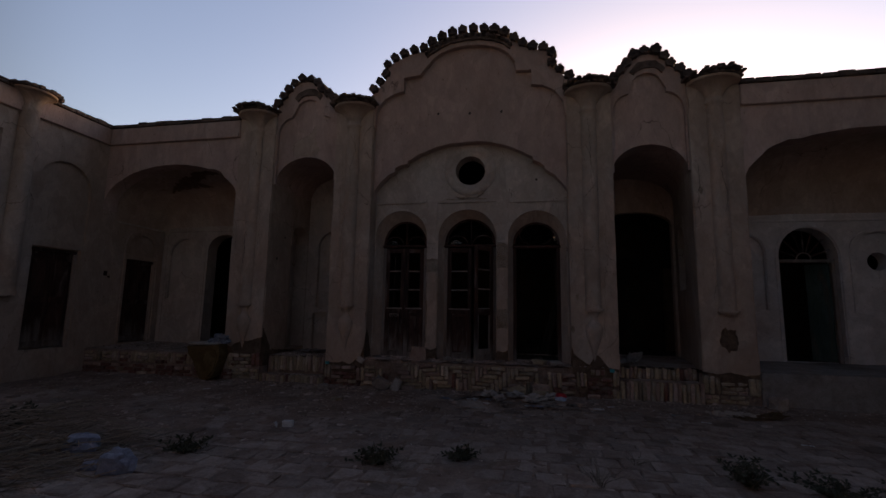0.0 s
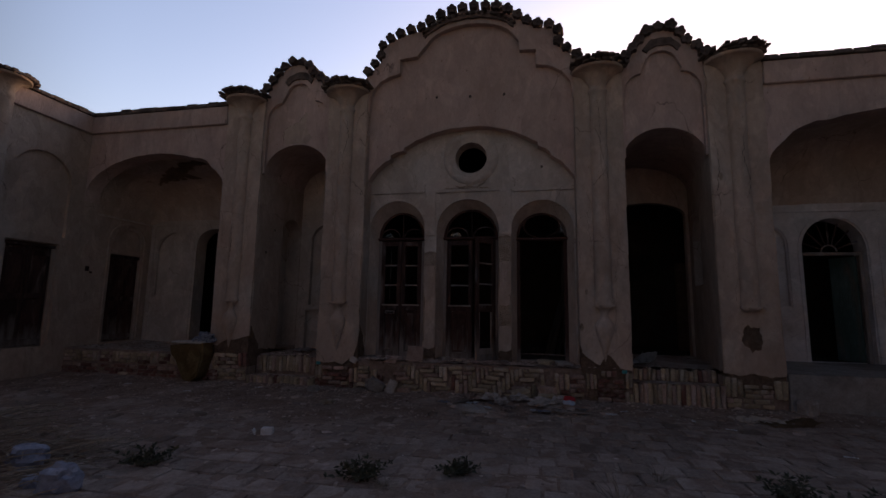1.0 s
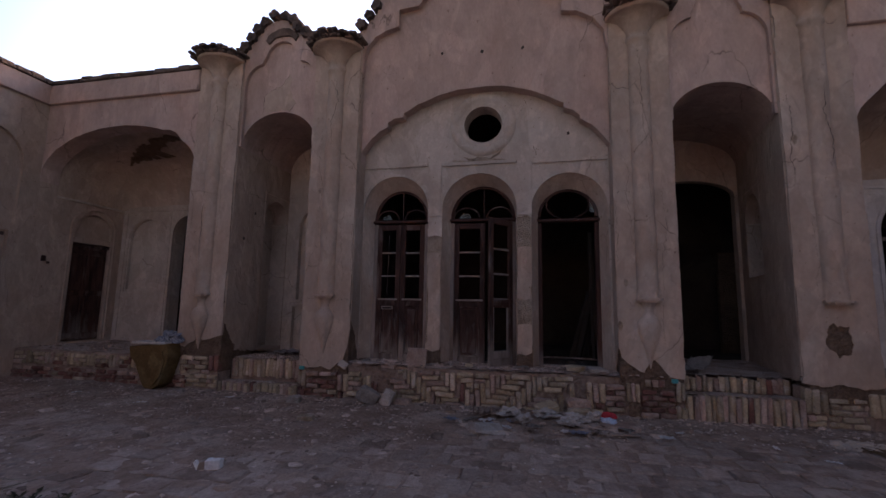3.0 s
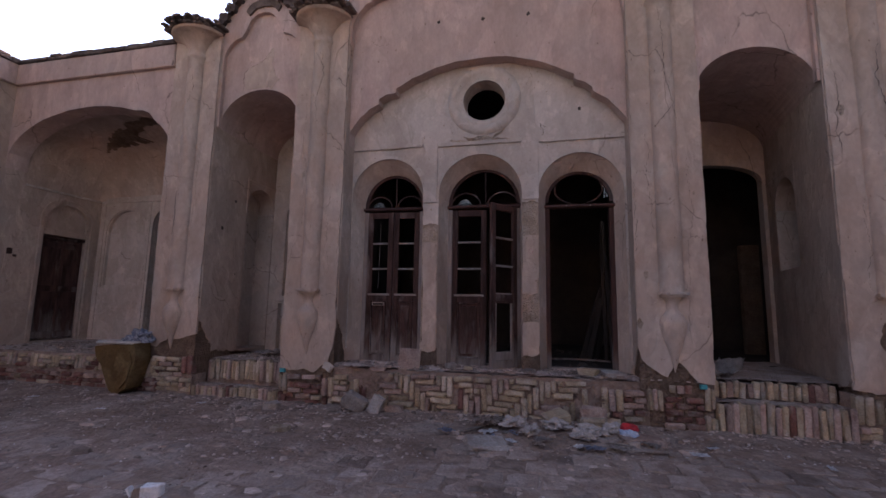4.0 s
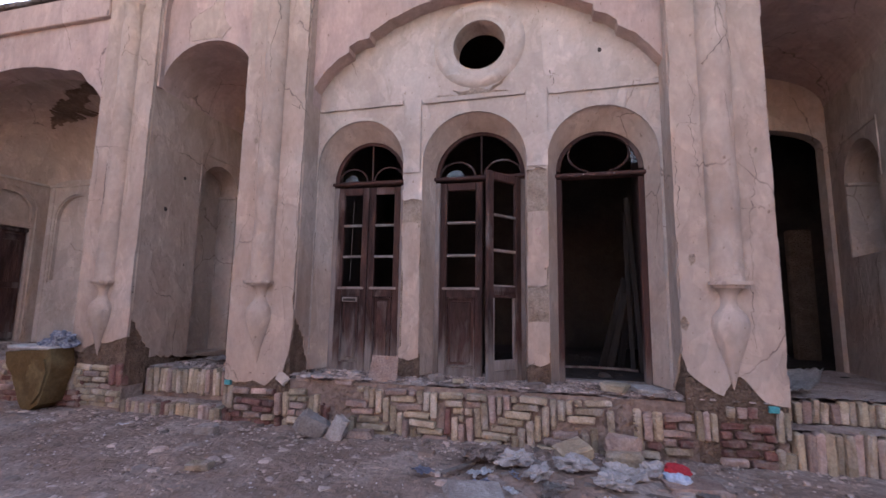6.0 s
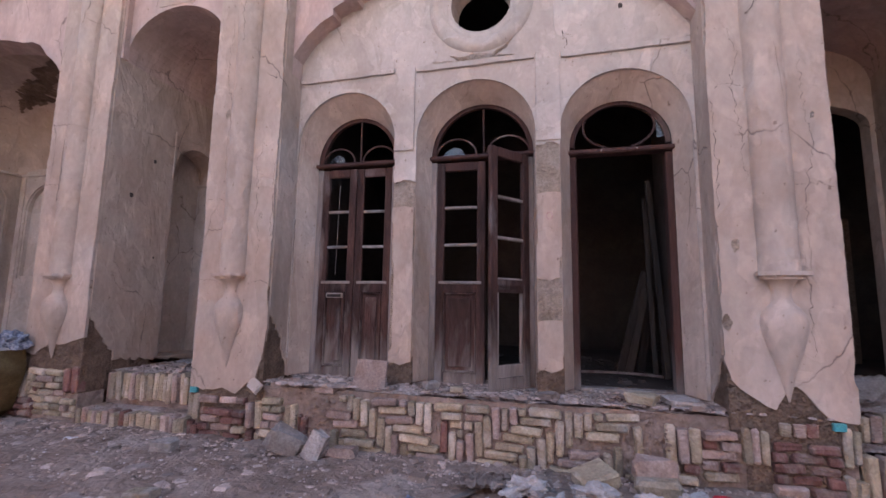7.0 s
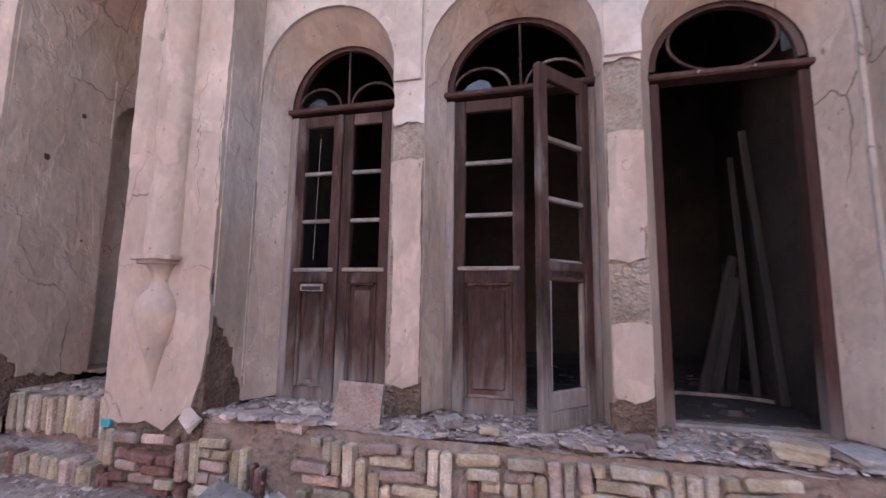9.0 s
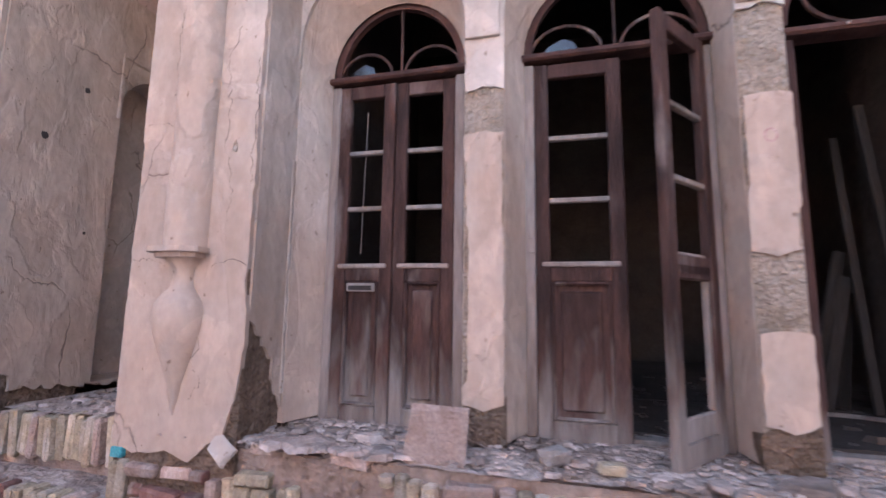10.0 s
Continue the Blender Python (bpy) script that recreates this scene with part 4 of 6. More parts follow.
# ---- doors ----
def leaf(parent, x0, x1, z0, z1, panel=True, slot=False, name="door_leaf"):
    """A glazed leaf, hinge side at x0, in the parent's plane y = 0."""
    lf = new(name)
    lf.parent = parent
    w = 0.075
    zr = z0 + 0.9 * (z1 - z0) / 2.04

    def bit(nm, *b, mt=WOOD, bev=0.006):
        q = bmesh.new()
        box(q, *b, bev)
        return part(nm, q, mt, lf)

    bit("stile", x0, x0 + w, -0.022, 0.022, z0, z1)
    bit("stile", x1 - w, x1, -0.022, 0.022, z0, z1)
    bit("top_rail", x0 + w, x1 - w, -0.02, 0.02, z1 - 0.085, z1, mt=WOOD_RED)
    bit("lock_rail", x0 + w, x1 - w, -0.02, 0.02, zr - 0.09, zr)
    bit("bottom_rail", x0 + w, x1 - w, -0.02, 0.02, z0, z0 + 0.10)
    step = (z1 - 0.085 - zr) / 3
    for k in (1, 2):
        bit("glazing_bar", x0 + w - 0.004, x1 - w + 0.004, -0.016, 0.016, zr + k * step - 0.014, zr + k * step + 0.014, mt=WOOD_GREY, bev=0.005)
    bit("sill_bar", x0 + 0.03, x1 - 0.03, -0.034, 0.0, zr - 0.012, zr + 0.016, mt=WOOD_GREY, bev=0.006)
    a, b, lo, hi = x0 + w, x1 - w, z0 + 0.10, zr - 0.09
    if panel:
        bit("panel", a, b, 0.004, 0.016, lo, hi, mt=WOOD)
        for q0, q1, r0, r1 in ((a, a + 0.02, lo, hi), (b - 0.02, b, lo, hi), (a + 0.02, b - 0.02, lo, lo + 0.02), (a + 0.02, b - 0.02, hi - 0.02, hi)):
            bit("moulding", q0, q1, -0.024, 0.005, r0, r1, bev=0.009)
        bit("raised_field", a + 0.05, b - 0.05, -0.012, 0.005, lo + 0.05, hi - 0.05, mt=WOOD, bev=0.012)
    else:
        bit("lower_board", a, b, -0.012, 0.012, lo, lo + 0.10, mt=WOOD_GREY)
        bit("cross_rail", a, b, -0.02, 0.02, hi - 0.02, hi + 0.05, mt=WOOD_RED)
        for q0, q1 in ((a, a + 0.025), (b - 0.025, b)):
            bit("moulding", q0, q1, -0.02, 0.01, lo + 0.1, hi, mt=WOOD_GREY)
    if slot:
        bit("letter_slot", a + 0.02, b - 0.02, -0.033, -0.02, zr - 0.15, zr - 0.10, mt=WOOD_GREY, bev=0.004)
        # dark slip on the plate stands in for the shade in the slot
        bit("slot_hole", a + 0.035, b - 0.04, -0.036, -0.03, zr - 0.142, zr - 0.115, mt=ROOM, bev=0.002)
    return lf


def bar_along(bm, pts, r, y):
    """A square-section bar along a line in the plane of the door."""
    left, right = [], []
    for k, (u, v) in enumerate(pts):
        (u0, v0), (u1, v1) = pts[max(k - 1, 0)], pts[min(k + 1, len(pts) - 1)]
        ln = math.hypot(u1 - u0, v1 - v0)
        nu, nv = -(v1 - v0) / ln, (u1 - u0) / ln
        left.append((u + r * nu, v + r * nv))
        right.append((u - r * nu, v - r * nv))
    extrude(bm, [left + right[::-1]], xz, y - r, y + r)


def door_set(k, x0, x1, top, label, style):
    yd = 8.19
    zl = 2.44 if style == "open" else 2.47
    d = tagged(thing(f"door_{k}", label, "door"), kind="structure")
    c, w = (x0 + x1) / 2, (x1 - x0) / 2
    q = bmesh.new()
    box(q, x0 - 0.01, x0 + 0.05, yd - 0.02, yd + 0.09, 0.42, zl, 0.008)
    part("door_frame", q, WOOD_GREY if style != "open" else WOOD_RED, d)
    q = bmesh.new()
    box(q, x1 - 0.05, x1 + 0.01, yd - 0.02, yd + 0.09, 0.42, zl, 0.008)
    part("door_frame", q, WOOD_GREY if style != "open" else WOOD_RED, d)
    q = bmesh.new()
    box(q, x0 - 0.03, x1 + (0.065 if style == "open" else 0.03), yd - 0.055, yd + 0.08, zl + 0.01, zl + 0.052, 0.012)
    part("lintel", q, WOOD_RED, d)
    q = bmesh.new()
    box(q, x0, x1, yd - 0.0, yd + 0.1, 0.415, 0.445, 0.008)
    part("threshold", q, WOOD_GREY, d)
    # arched fanlight
    q = bmesh.new()
    rim = arc(c, 2.53, w - 0.015, top - 2.53, 180, 0, 22)
    bar_along(q, rim, 0.021, yd + 0.02)
    part("fanlight_rim", q, WOOD_RED, d)
    h = top - 2.53
    if style == "open":
        for sgn in (-1, 1):
            q = bmesh.new()
            bar_along(q, arc(c, 2.53 + h * 0.45, w * 0.72, h * 0.52, 90 - sgn * 20, 90 - sgn * 160, 12), 0.009, yd + 0.02)
            part("fanlight_bar", q, WOOD, d)
        q = bmesh.new()
        extrude(q, [[(c + 0.31, 2.58), (c + 0.40, 2.60), (c + 0.37, 2.72), (c + 0.30, 2.74)]], xz, yd + 0.018, yd + 0.022)
        part("glass_shard", q, GLASS, d)
    else:
        q = bmesh.new()
        bar_along(q, [(c + 0.02, 2.54), (c + 0.015, top - 0.02)], 0.008, yd + 0.02)
        part("fanlight_bar", q, WOOD, d)
        for sgn in (-1, 1):
            q = bmesh.new()
            bar_along(q, arc(c + sgn * w * 0.52, 2.53, w * 0.42, h * 0.36, 0, 180, 10), 0.008, yd + 0.02)
            part("fanlight_bar", q, WOOD, d)
        q = bmesh.new()
        extrude(q, [[(c - w * 0.8, 2.54), (c - w * 0.35, 2.54), (c - w * 0.42, 2.60), (c - w * 0.55, 2.625), (c - w * 0.72, 2.59)]], xz, yd + 0.018, yd + 0.022)
        part("glass_shard", q, GLASS, d)
    return d, yd


d1, yd = door_set(1, *FRAMES[0], 2.985, "weathered brown double door, closed, with glassless panes", "pair")
a, b = FRAMES[0]
la = leaf(d1, 0, 0.372, 0.41, 2.46, slot=True)
la.matrix_local = pose(a + 0.052, yd + 0.0, 0, 0, 0, 0)
lb = leaf(d1, 0, 0.370, 0.41, 2.46)
lb.matrix_local = pose(a + 0.427, yd + 0.012, 0, 0, 0, 1.5)
# thin pale timber-coloured bar painted for the light along a glass edge
q = bmesh.new()
box(q, -0.002, 0.002, -0.002, 0.002, 1.4, 2.3, 0)
part("glass_shard", q, WOOD_GREY, d1, m=pose(a + 0.185, yd + 0.02, 0, 0, 1, 0))

d2, yd = door_set(2, *FRAMES[1], 3.01, "weathered brown double door with one leaf swung out", "pair")
a, b = FRAMES[1]
lc = leaf(d2, 0, 0.46, 0.41, 2.46)
lc.matrix_local = pose(a + 0.052, yd, 0, 0, 0, 1)
ld = leaf(d2, 0, 0.46, 0.43, 2.47, panel=False)
ld.matrix_local = pose(b - 0.05, yd - 0.03, 0, 0, 0, 180 + 51)
q = bmesh.new()
box(q, -0.02, 0.02, 0, 0.012, -0.04, 0.04, 0.004)
part("latch", q, WOOD_GREY, d2, m=pose(a + 0.03, yd - 0.03, 1.42))

d3, yd = door_set(3, *FRAMES[2], 2.92, "bare red-brown door frame with its leaves gone", "open")
q = bmesh.new()
for x in (-0.02, 0.27):
    box(q, x - 0.008, x + 0.008, yd - 0.065, yd - 0.05, 2.462, 2.478, 0.003)
part("nail", q, WOOD_GREY, d3)


def plank_door(num, m, w, z0, z1, label, mt):
    """A plain pair of plank leaves with rails, facing -y in its own space."""
    d = thing(f"door_{num}", label, "door", kind="structure")
    d.matrix_world = m
    for s in (0, 1):
        lf = new("door_leaf")
        lf.parent = d
        x0 = -w / 2 + s * w / 2 + 0.004
        x1 = x0 + w / 2 - 0.008
        q = bmesh.new()
        box(q, x0, x1, 0, 0.03, z0, z1, 0.006)
        part("board", q, mt, lf)
        for z in (z0 + 0.08, (z0 + z1) / 2, z1 - 0.1):
            q = bmesh.new()
            box(q, x0 + 0.01, x1 - 0.01, -0.025, -0.001, z - 0.05, z + 0.05, 0.008)
            part("rail", q, mt, lf)
        for xx in (x0 + 0.03, x1 - 0.03):
            q = bmesh.new()
            box(q, xx - 0.028, xx + 0.028, -0.02, -0.001, z0, z1, 0.008)
            part("stile", q, mt, lf)
    q = bmesh.new()
    box(q, -w / 2 - 0.05, w / 2 + 0.05, -0.05, 0.06, z1, z1 + 0.06, 0.01)
    part("lintel", q, WOOD, d)
    return d


plank_door(4, pose(-9.0, sum(D1S) / 2, 0, 0, 0, 90), D1S[1] - D1S[0] - 0.02, FLOOR + 0.03, 2.27, "dark old plank door, closed, in the side wall", WOOD)
plank_door(5, pose(-8.99, sum(D2S) / 2, 0, 0, 0, 90), D2S[1] - D2S[0] - 0.02, FLOOR + 0.03, 2.25, "dark old plank door, closed, in the porch", WOOD)

# east porch door: pale frame, fan above, a green leaf swung inwards
d6 = thing("door_6", "pale door frame with a fan light and a green leaf ajar", "door", kind="structure")
for x0, x1, z0, z1 in ((4.635, 4.69, 0.45, 2.30), (5.55, 5.605, 0.45, 2.30), (4.635, 5.605, 2.30, 2.36)):
    q = bmesh.new()
    box(q, x0, x1, 9.44, 9.52, z0, z1, 0.006)
    part("door_frame", q, WOOD_GREY, d6)
for ang in (20, 45, 70, 90, 110, 135, 160):
    q = bmesh.new()
    bar_along(q, [(5.12 + 0.12 * math.cos(radians(ang)), 2.37 + 0.12 * math.sin(radians(ang))), (5.12 + 0.47 * math.cos(radians(ang)), 2.37 + 0.53 * math.sin(radians(ang)))], 0.011, 9.48)
    part("fanlight_bar", q, WOOD, d6)
q = bmesh.new()
bar_along(q, arc(5.12, 2.37, 0.12, 0.12, 0, 180, 10), 0.011, 9.48)
part("fanlight_bar", q, WOOD_GREY, d6)
q = bmesh.new()
box(q, 0, 0.42, -0.018, 0.018, 0.46, 2.29, 0.006)
part("door_leaf", q, WOOD_GREEN, d6, m=pose(5.55, 9.53, 0, 0, 0, 118))

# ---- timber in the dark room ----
# the boards' dark colour carries the room's shade
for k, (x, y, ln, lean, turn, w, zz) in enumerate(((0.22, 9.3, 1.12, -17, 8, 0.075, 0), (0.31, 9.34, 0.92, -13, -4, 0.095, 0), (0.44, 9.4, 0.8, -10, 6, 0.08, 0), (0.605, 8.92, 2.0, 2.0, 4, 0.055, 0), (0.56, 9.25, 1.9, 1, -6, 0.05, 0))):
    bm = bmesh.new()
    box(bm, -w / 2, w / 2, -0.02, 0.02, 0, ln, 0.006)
    ob = part("timber_board", bm, DIM_WOOD, m=pose(x, y, 0.44, -5, -lean, turn))
    tagged(ob, "long timber board leaning in the room, coloured dark for its shade", "board", group="boards leaning in the room")
bm = bmesh.new()
pts = [(0.1 + 0.5 * math.cos(radians(a)), 8.9 + 0.25 * math.sin(radians(a))) for a in range(20, 200, 12)]
for (x0, y0), (x1, y1) in zip(pts, pts[1:]):
    box(bm, 0, math.hypot(x1 - x0, y1 - y0) + 0.01, -0.012, 0.012, 0, 0.024, 0, Matrix.Translation((x0, y0, 0.44)) @ Matrix.Rotation(math.atan2(y1 - y0, x1 - x0), 4, "Z"))
tagged(part("bent_strip", bm, WOOD), "bent dark wooden strip on the room floor", "strip")


# ---- bricks ----
def brick_mesh(seed, material, lx=0.25, ly=0.11, lz=0.055):
    rng = random.Random(seed)
    bm = bmesh.new()
    box(bm, -lx / 2, lx / 2, -ly / 2, ly / 2, -lz / 2, lz / 2, 0.013)
    for v in bm.verts:
        v.co += Vector((rng.uniform(-0.006, 0.006), rng.uniform(-0.005, 0.005), rng.uniform(-0.004, 0.004)))
    return mesh_of(bm, "brick", material)


BRICKS = {m: [brick_mesh(k + 20 * j, m) for k in range(5)] for j, m in enumerate((BRICK_Y, BRICK_R, BRICK_P))}
rng_b = random.Random(11)


def lay(root, x, z, length, upright, colour, y=FRONT, thick=0.055):
    me = rng_b.choice(BRICKS[colour])
    ob = new("brick", me)
    ob.parent = root
    yy = y + 0.035 + rng_b.uniform(-0.02, 0.028)
    turn = 90 if upright else 0
    ob.matrix_local = pose(x + rng_b.uniform(-0.004, 0.004), yy, z + rng_b.uniform(-0.004, 0.004), rng_b.uniform(-2, 2), turn + rng_b.uniform(-4, 4), rng_b.uniform(-7, 7)) @ Matrix.Diagonal((length * rng_b.uniform(0.82, 1.0) / 0.25, 1, thick * rng_b.uniform(0.95, 1.08) / 0.055, 1))
    return ob


def pick(mix):
    return rng_b.choices((BRICK_Y, BRICK_R, BRICK_P), mix)[0]


def courses(root, x0, x1, z0, z1, mix, length=0.235, y=FRONT):
    z, j = z0 + 0.033, 0
    while z < z1 - 0.02:
        x = x0 - (length * 0.5 if j % 2 else 0)
        while x < x1 - 0.03:
            a, b = max(x, x0), min(x + length, x1)
            if b - a > 0.045:
                lay(root, (a + b) / 2, z, b - a - 0.012, False, pick(mix), y)
            x += length
        z += 0.066
        j += 1


def soldiers(root, x0, x1, z0, z1, mix, y=FRONT, gap=0.064):
    n = max(1, round((x1 - x0) / gap))
    g = (x1 - x0) / n
    for k in range(n):
        top = z1 + rng_b.uniform(-0.02, 0.008)
        lay(root, x0 + g * (k + 0.5), (z0 + top) / 2, top - z0, True, pick(mix), y, g - 0.009)


def herringbone(root, x0, x1, z0, z1, mirror, mix, holes=()):
    """Bricks four joints long, each course stepping one joint aside."""
    p = 0.0655
    n = 4
    for i in range(-3, 8):
        for s in range(-14, 14):
            for up in (False, True):
                if up:
                    u0, u1, v0, v1 = n + s + 2 * n * i, n + 1 + s + 2 * n * i, 1 - n + s, 1 + s
                else:
                    u0, u1, v0, v1 = s + 2 * n * i, n + s + 2 * n * i, s, s + 1
                a, b = u0 * p, u1 * p
                if mirror:
                    a, b = x1 - b, x1 - a
                else:
                    a, b = x0 + a, x0 + b
                # courses step down along the wall
                c, d = z1 - v1 * p, z1 - v0 * p
                a, b = max(a, x0), min(b, x1)
                if b - a < 0.04 or d < z0 + 0.03 or c > z1 - 0.03:
                    continue
                c, d = max(c, z0), min(d, z1)
                if d - c < 0.04 or any(h0 < (a + b) / 2 < h1 and g0 < (c + d) / 2 < g1 for h0, h1, g0, g1 in holes):
                    continue
                if rng_b.random() < 0.06:
                    continue
                if up:
                    lay(root, (a + b) / 2, (c + d) / 2, d - c - 0.01, True, pick(mix))
                else:
                    lay(root, (a + b) / 2, (c + d) / 2, b - a - 0.012, False, pick(mix))


YEL, REDM, PINK, MIX = (0.75, 0.02, 0.23), (0.06, 0.8, 0.14), (0.25, 0.15, 0.6), (0.6, 0.07, 0.33)
pl = thing("plinth_centre", "crumbling brick plinth below the doors", "plinth", kind="structure")
herringbone(pl, -2.42, -1.12, -0.08, 0.37, False, YEL, holes=((-2.42, -2.2, 0.1, 0.4),))
herringbone(pl, -1.12, 0.14, -0.08, 0.37, True, YEL)
x = -2.2
while x < 0.1:
    w = rng_b.uniform(0.17, 0.26)
    if rng_b.random() < 0.86:
        top = lay(pl, x + w / 2, 0.392 + rng_b.uniform(-0.012, 0.02), w - 0.028, False, pick(PINK), y=FRONT + rng_b.uniform(-0.02, 0.04))
        top.matrix_local = top.matrix_local @ Matrix.Rotation(rng_b.uniform(-0.2, 0.2), 4, "Z")
    x += w
pw = thing("plinth_pier_two", "red and yellow brick plinth under a pier", "plinth", kind="structure")
soldiers(pw, -3.64, -3.52, 0.07, 0.30, YEL)
courses(pw, -3.52, -3.02, -0.08, 0.22, REDM)
courses(pw, -3.52, -3.02, 0.22, 0.31, PINK, 0.2)
soldiers(pw, -3.02, -2.88, 0.04, 0.27, YEL)
soldiers(pw, -3.02, -2.88, -0.1, 0.03, YEL)
courses(pw, -2.88, -2.66, -0.02, 0.31, MIX, 0.2)
soldiers(pw, -2.66, -2.54, 0.02, 0.28, YEL)
soldiers(pw, -2.54, -2.44, -0.06, 0.2, REDM)
soldiers(pw, -3.64, -3.52, -0.1, 0.06, REDM)
pe = thing("plinth_pier_three", "red and yellow brick plinth under a pier", "plinth", kind="structure")
soldiers(pe, 0.28, 0.50, 0.06, 0.33, YEL)
courses(pe, 0.50, 0.74, -0.02, 0.30, PINK, 0.22)
soldiers(pe, 0.74, 0.90, 0.10, 0.37, YEL)
courses(pe, 0.90, 1.30, -0.06, 0.30, REDM, 0.2)
soldiers(pe, 0.96, 1.18, 0.30, 0.40, PINK)
soldiers(pe, 1.30, 1.41, 0.14, 0.40, YEL)
soldiers(pe, 1.22, 1.41, -0.08, 0.10, YEL)
courses(pe, 0.28, 0.50, -0.06, 0.06, MIX, 0.2)
p1 = thing("plinth_pier_one", "yellow brick plinth under the west pier", "plinth", kind="structure")
soldiers(p1, -5.72, -5.60, 0.10, 0.38, PINK)
courses(p1, -5.60, -5.10, -0.04, 0.42, YEL)
soldiers(p1, -5.10, -4.94, 0.20, 0.46, REDM)
courses(p1, -5.12, -4.94, -0.04, 0.19, YEL, 0.18)
p4 = thing("plinth_pier_four", "yellow brick plinth under the east pier", "plinth", kind="structure")
soldiers(p4, 2.62, 2.84, 0.10, 0.38, YEL)
courses(p4, 2.84, 3.24, -0.04, 0.30, YEL)
soldiers(p4, 3.24, 3.40, 0.08, 0.38, YEL)
courses(p4, 2.62, 2.84, -0.04, 0.08, MIX, 0.2)
ww = thing("plinth_west", "red and yellow patterned brick face of the west platform", "plinth", kind="structure")
x = -8.88
while x < -5.9:
    courses(ww, x, x + 0.42, -0.06, 0.17, REDM)
    courses(ww, x, x + 0.26, 0.17, 0.38, MIX, 0.2)
    soldiers(ww, x + 0.26, x + 0.42, 0.18, 0.39, YEL)
    x += 0.425
for name, span, z_low, z_top, mx in (("steps_west", (P1[1], P2[0]), 0.08, 0.40, YEL), ("steps_east", (P3[1], P4[0]), 0.26, 0.435, MIX)):
    st = thing(name, "two worn steps edged with upright bricks", "steps", kind="structure")
    soldiers(st, span[0], span[1], -0.12, z_low, mx)
    soldiers(st, span[0], span[1], z_low - 0.02 if z_low > 0.2 else 0.10, z_top, mx, y=7.90)
for x, z in ((-3.585, 0.325), (1.29, 0.385)):
    bm = bmesh.new()
    box(bm, x - 0.035, x + 0.035, FRONT - 0.016, FRONT + 0.03, z - 0.025, z + 0.025, 0.005)
    tagged(part("glazed_tile", bm, TURQ), "small turquoise glazed tile set in the plinth", "tile", group="turquoise tiles")


# ---- loose stones and bricks ----
def rock(name, at, size, rz, mt, label, cat="stone", seed=1, tilt=(0, 0), group=""):
    rng = random.Random(seed)
    bm = bmesh.new()
    box(bm, -size[0] / 2, size[0] / 2, -size[1] / 2, size[1] / 2, -size[2] / 2, size[2] / 2, min(size) * 0.16)
    for v in bm.verts:
        v.co += Vector([rng.uniform(-0.09, 0.09) * s for s in size])
    ob = part(name, bm, mt, m=pose(*at, tilt[0], tilt[1], rz))
    return tagged(ob, label, cat, group)


rock("square_brick", (-1.93, 7.70, 0.52), (0.25, 0.05, 0.24), 3, BRICK_P, "square pinkish brick propped upright on the plinth", "brick", 2, (-8, 2))
rock("loose_stone", (-2.47, 7.38, 0.05), (0.26, 0.16, 0.17), 30, STONE, "angular pale stone lying against the plinth", seed=3, tilt=(20, 25))
rock("loose_stone", (-2.20, 7.36, 0.04), (0.14, 0.09, 0.22), -10, STONE, "yellowish stone standing against the plinth", seed=4, tilt=(-15, 20))
rock("loose_stone", (-2.02, 7.44, -0.01), (0.2, 0.12, 0.07), 8, BRICK_P, "broken flat brick beside the plinth", "brick", 5)
rock("loose_stone", (-3.45, 7.22, -0.03), (0.17, 0.14, 0.10), 12, STONE, "grey stone half sunk in dirt", seed=6)
rock("loose_stone", (-2.87, 6.5, -0.05), (0.16, 0.10, 0.05), 15, BRICK_Y, "flat yellow brick piece on the earth", "brick", 7)
rock("loose_brick", (0.17, 7.46, 0.07), (0.24, 0.12, 0.16), -4, BRICK_P, "pink and cream brick lying before the plinth", "brick", 8)
rock("loose_brick", (0.16, 7.30, 0.02), (0.25, 0.14, 0.10), 5, BRICK_Y, "sandy brick lying before the plinth", "brick", 9)
rock("loose_brick", (-0.22, 7.26, 0.06), (0.24, 0.2, 0.10), 25, BRICK_Y, "sandy brick tipped on the rags", "brick", 10, (10, -12))
rock("paving_slab", (-0.83, 6.52, -0.03), (0.34, 0.28, 0.05), 22, STONE, "loose pale square slab on the rubbish", "slab", 11, (4, 3))
rock("loose_brick", (0.55, 7.0, -0.03), (0.36, 0.24, 0.06), 3, BRICK_P, "worn pink slab beside the rubbish", "brick", 12)
rock("loose_stone", (3.52, 7.42, 0.04), (0.22, 0.18, 0.2), 30, STONE, "rounded grey stone by the platform", seed=13)
rock("loose_brick", (0.16, 7.74, 0.47), (0.2, 0.16, 0.07), -20, BRICK_Y, "yellow brick piece on the door sill", "brick", 14)
rock("loose_brick", (0.42, 7.74, 0.46), (0.22, 0.2, 0.05), 12, STONE, "flat slab on the door sill", "slab", 15)
rock("loose_brick", (-1.42, 7.78, 0.46), (0.12, 0.08, 0.06), 40, STONE, "white stone on the door sill", seed=16)
rock("loose_brick", (-1.2, 7.72, 0.45), (0.1, 0.07, 0.04), 10, BRICK_Y, "small yellow brick piece on the door sill", "brick", 17)
rock("loose_brick", (-2.7, 7.72, 0.40), (0.26, 0.12, 0.06), 6, BRICK_P, "long pink brick on the plinth", "brick", 18)
rock("loose_brick", (-2.3, 7.70, 0.39), (0.2, 0.12, 0.06), -8, BRICK_P, "broken pink brick on the plinth", "brick", 19)
rock("plaster_flake", (-2.95, 7.60, 0.40), (0.15, 0.025, 0.09), -20, WHITE, "fallen white plaster flake against the pier", "plaster flake", 20, (-30, 20))


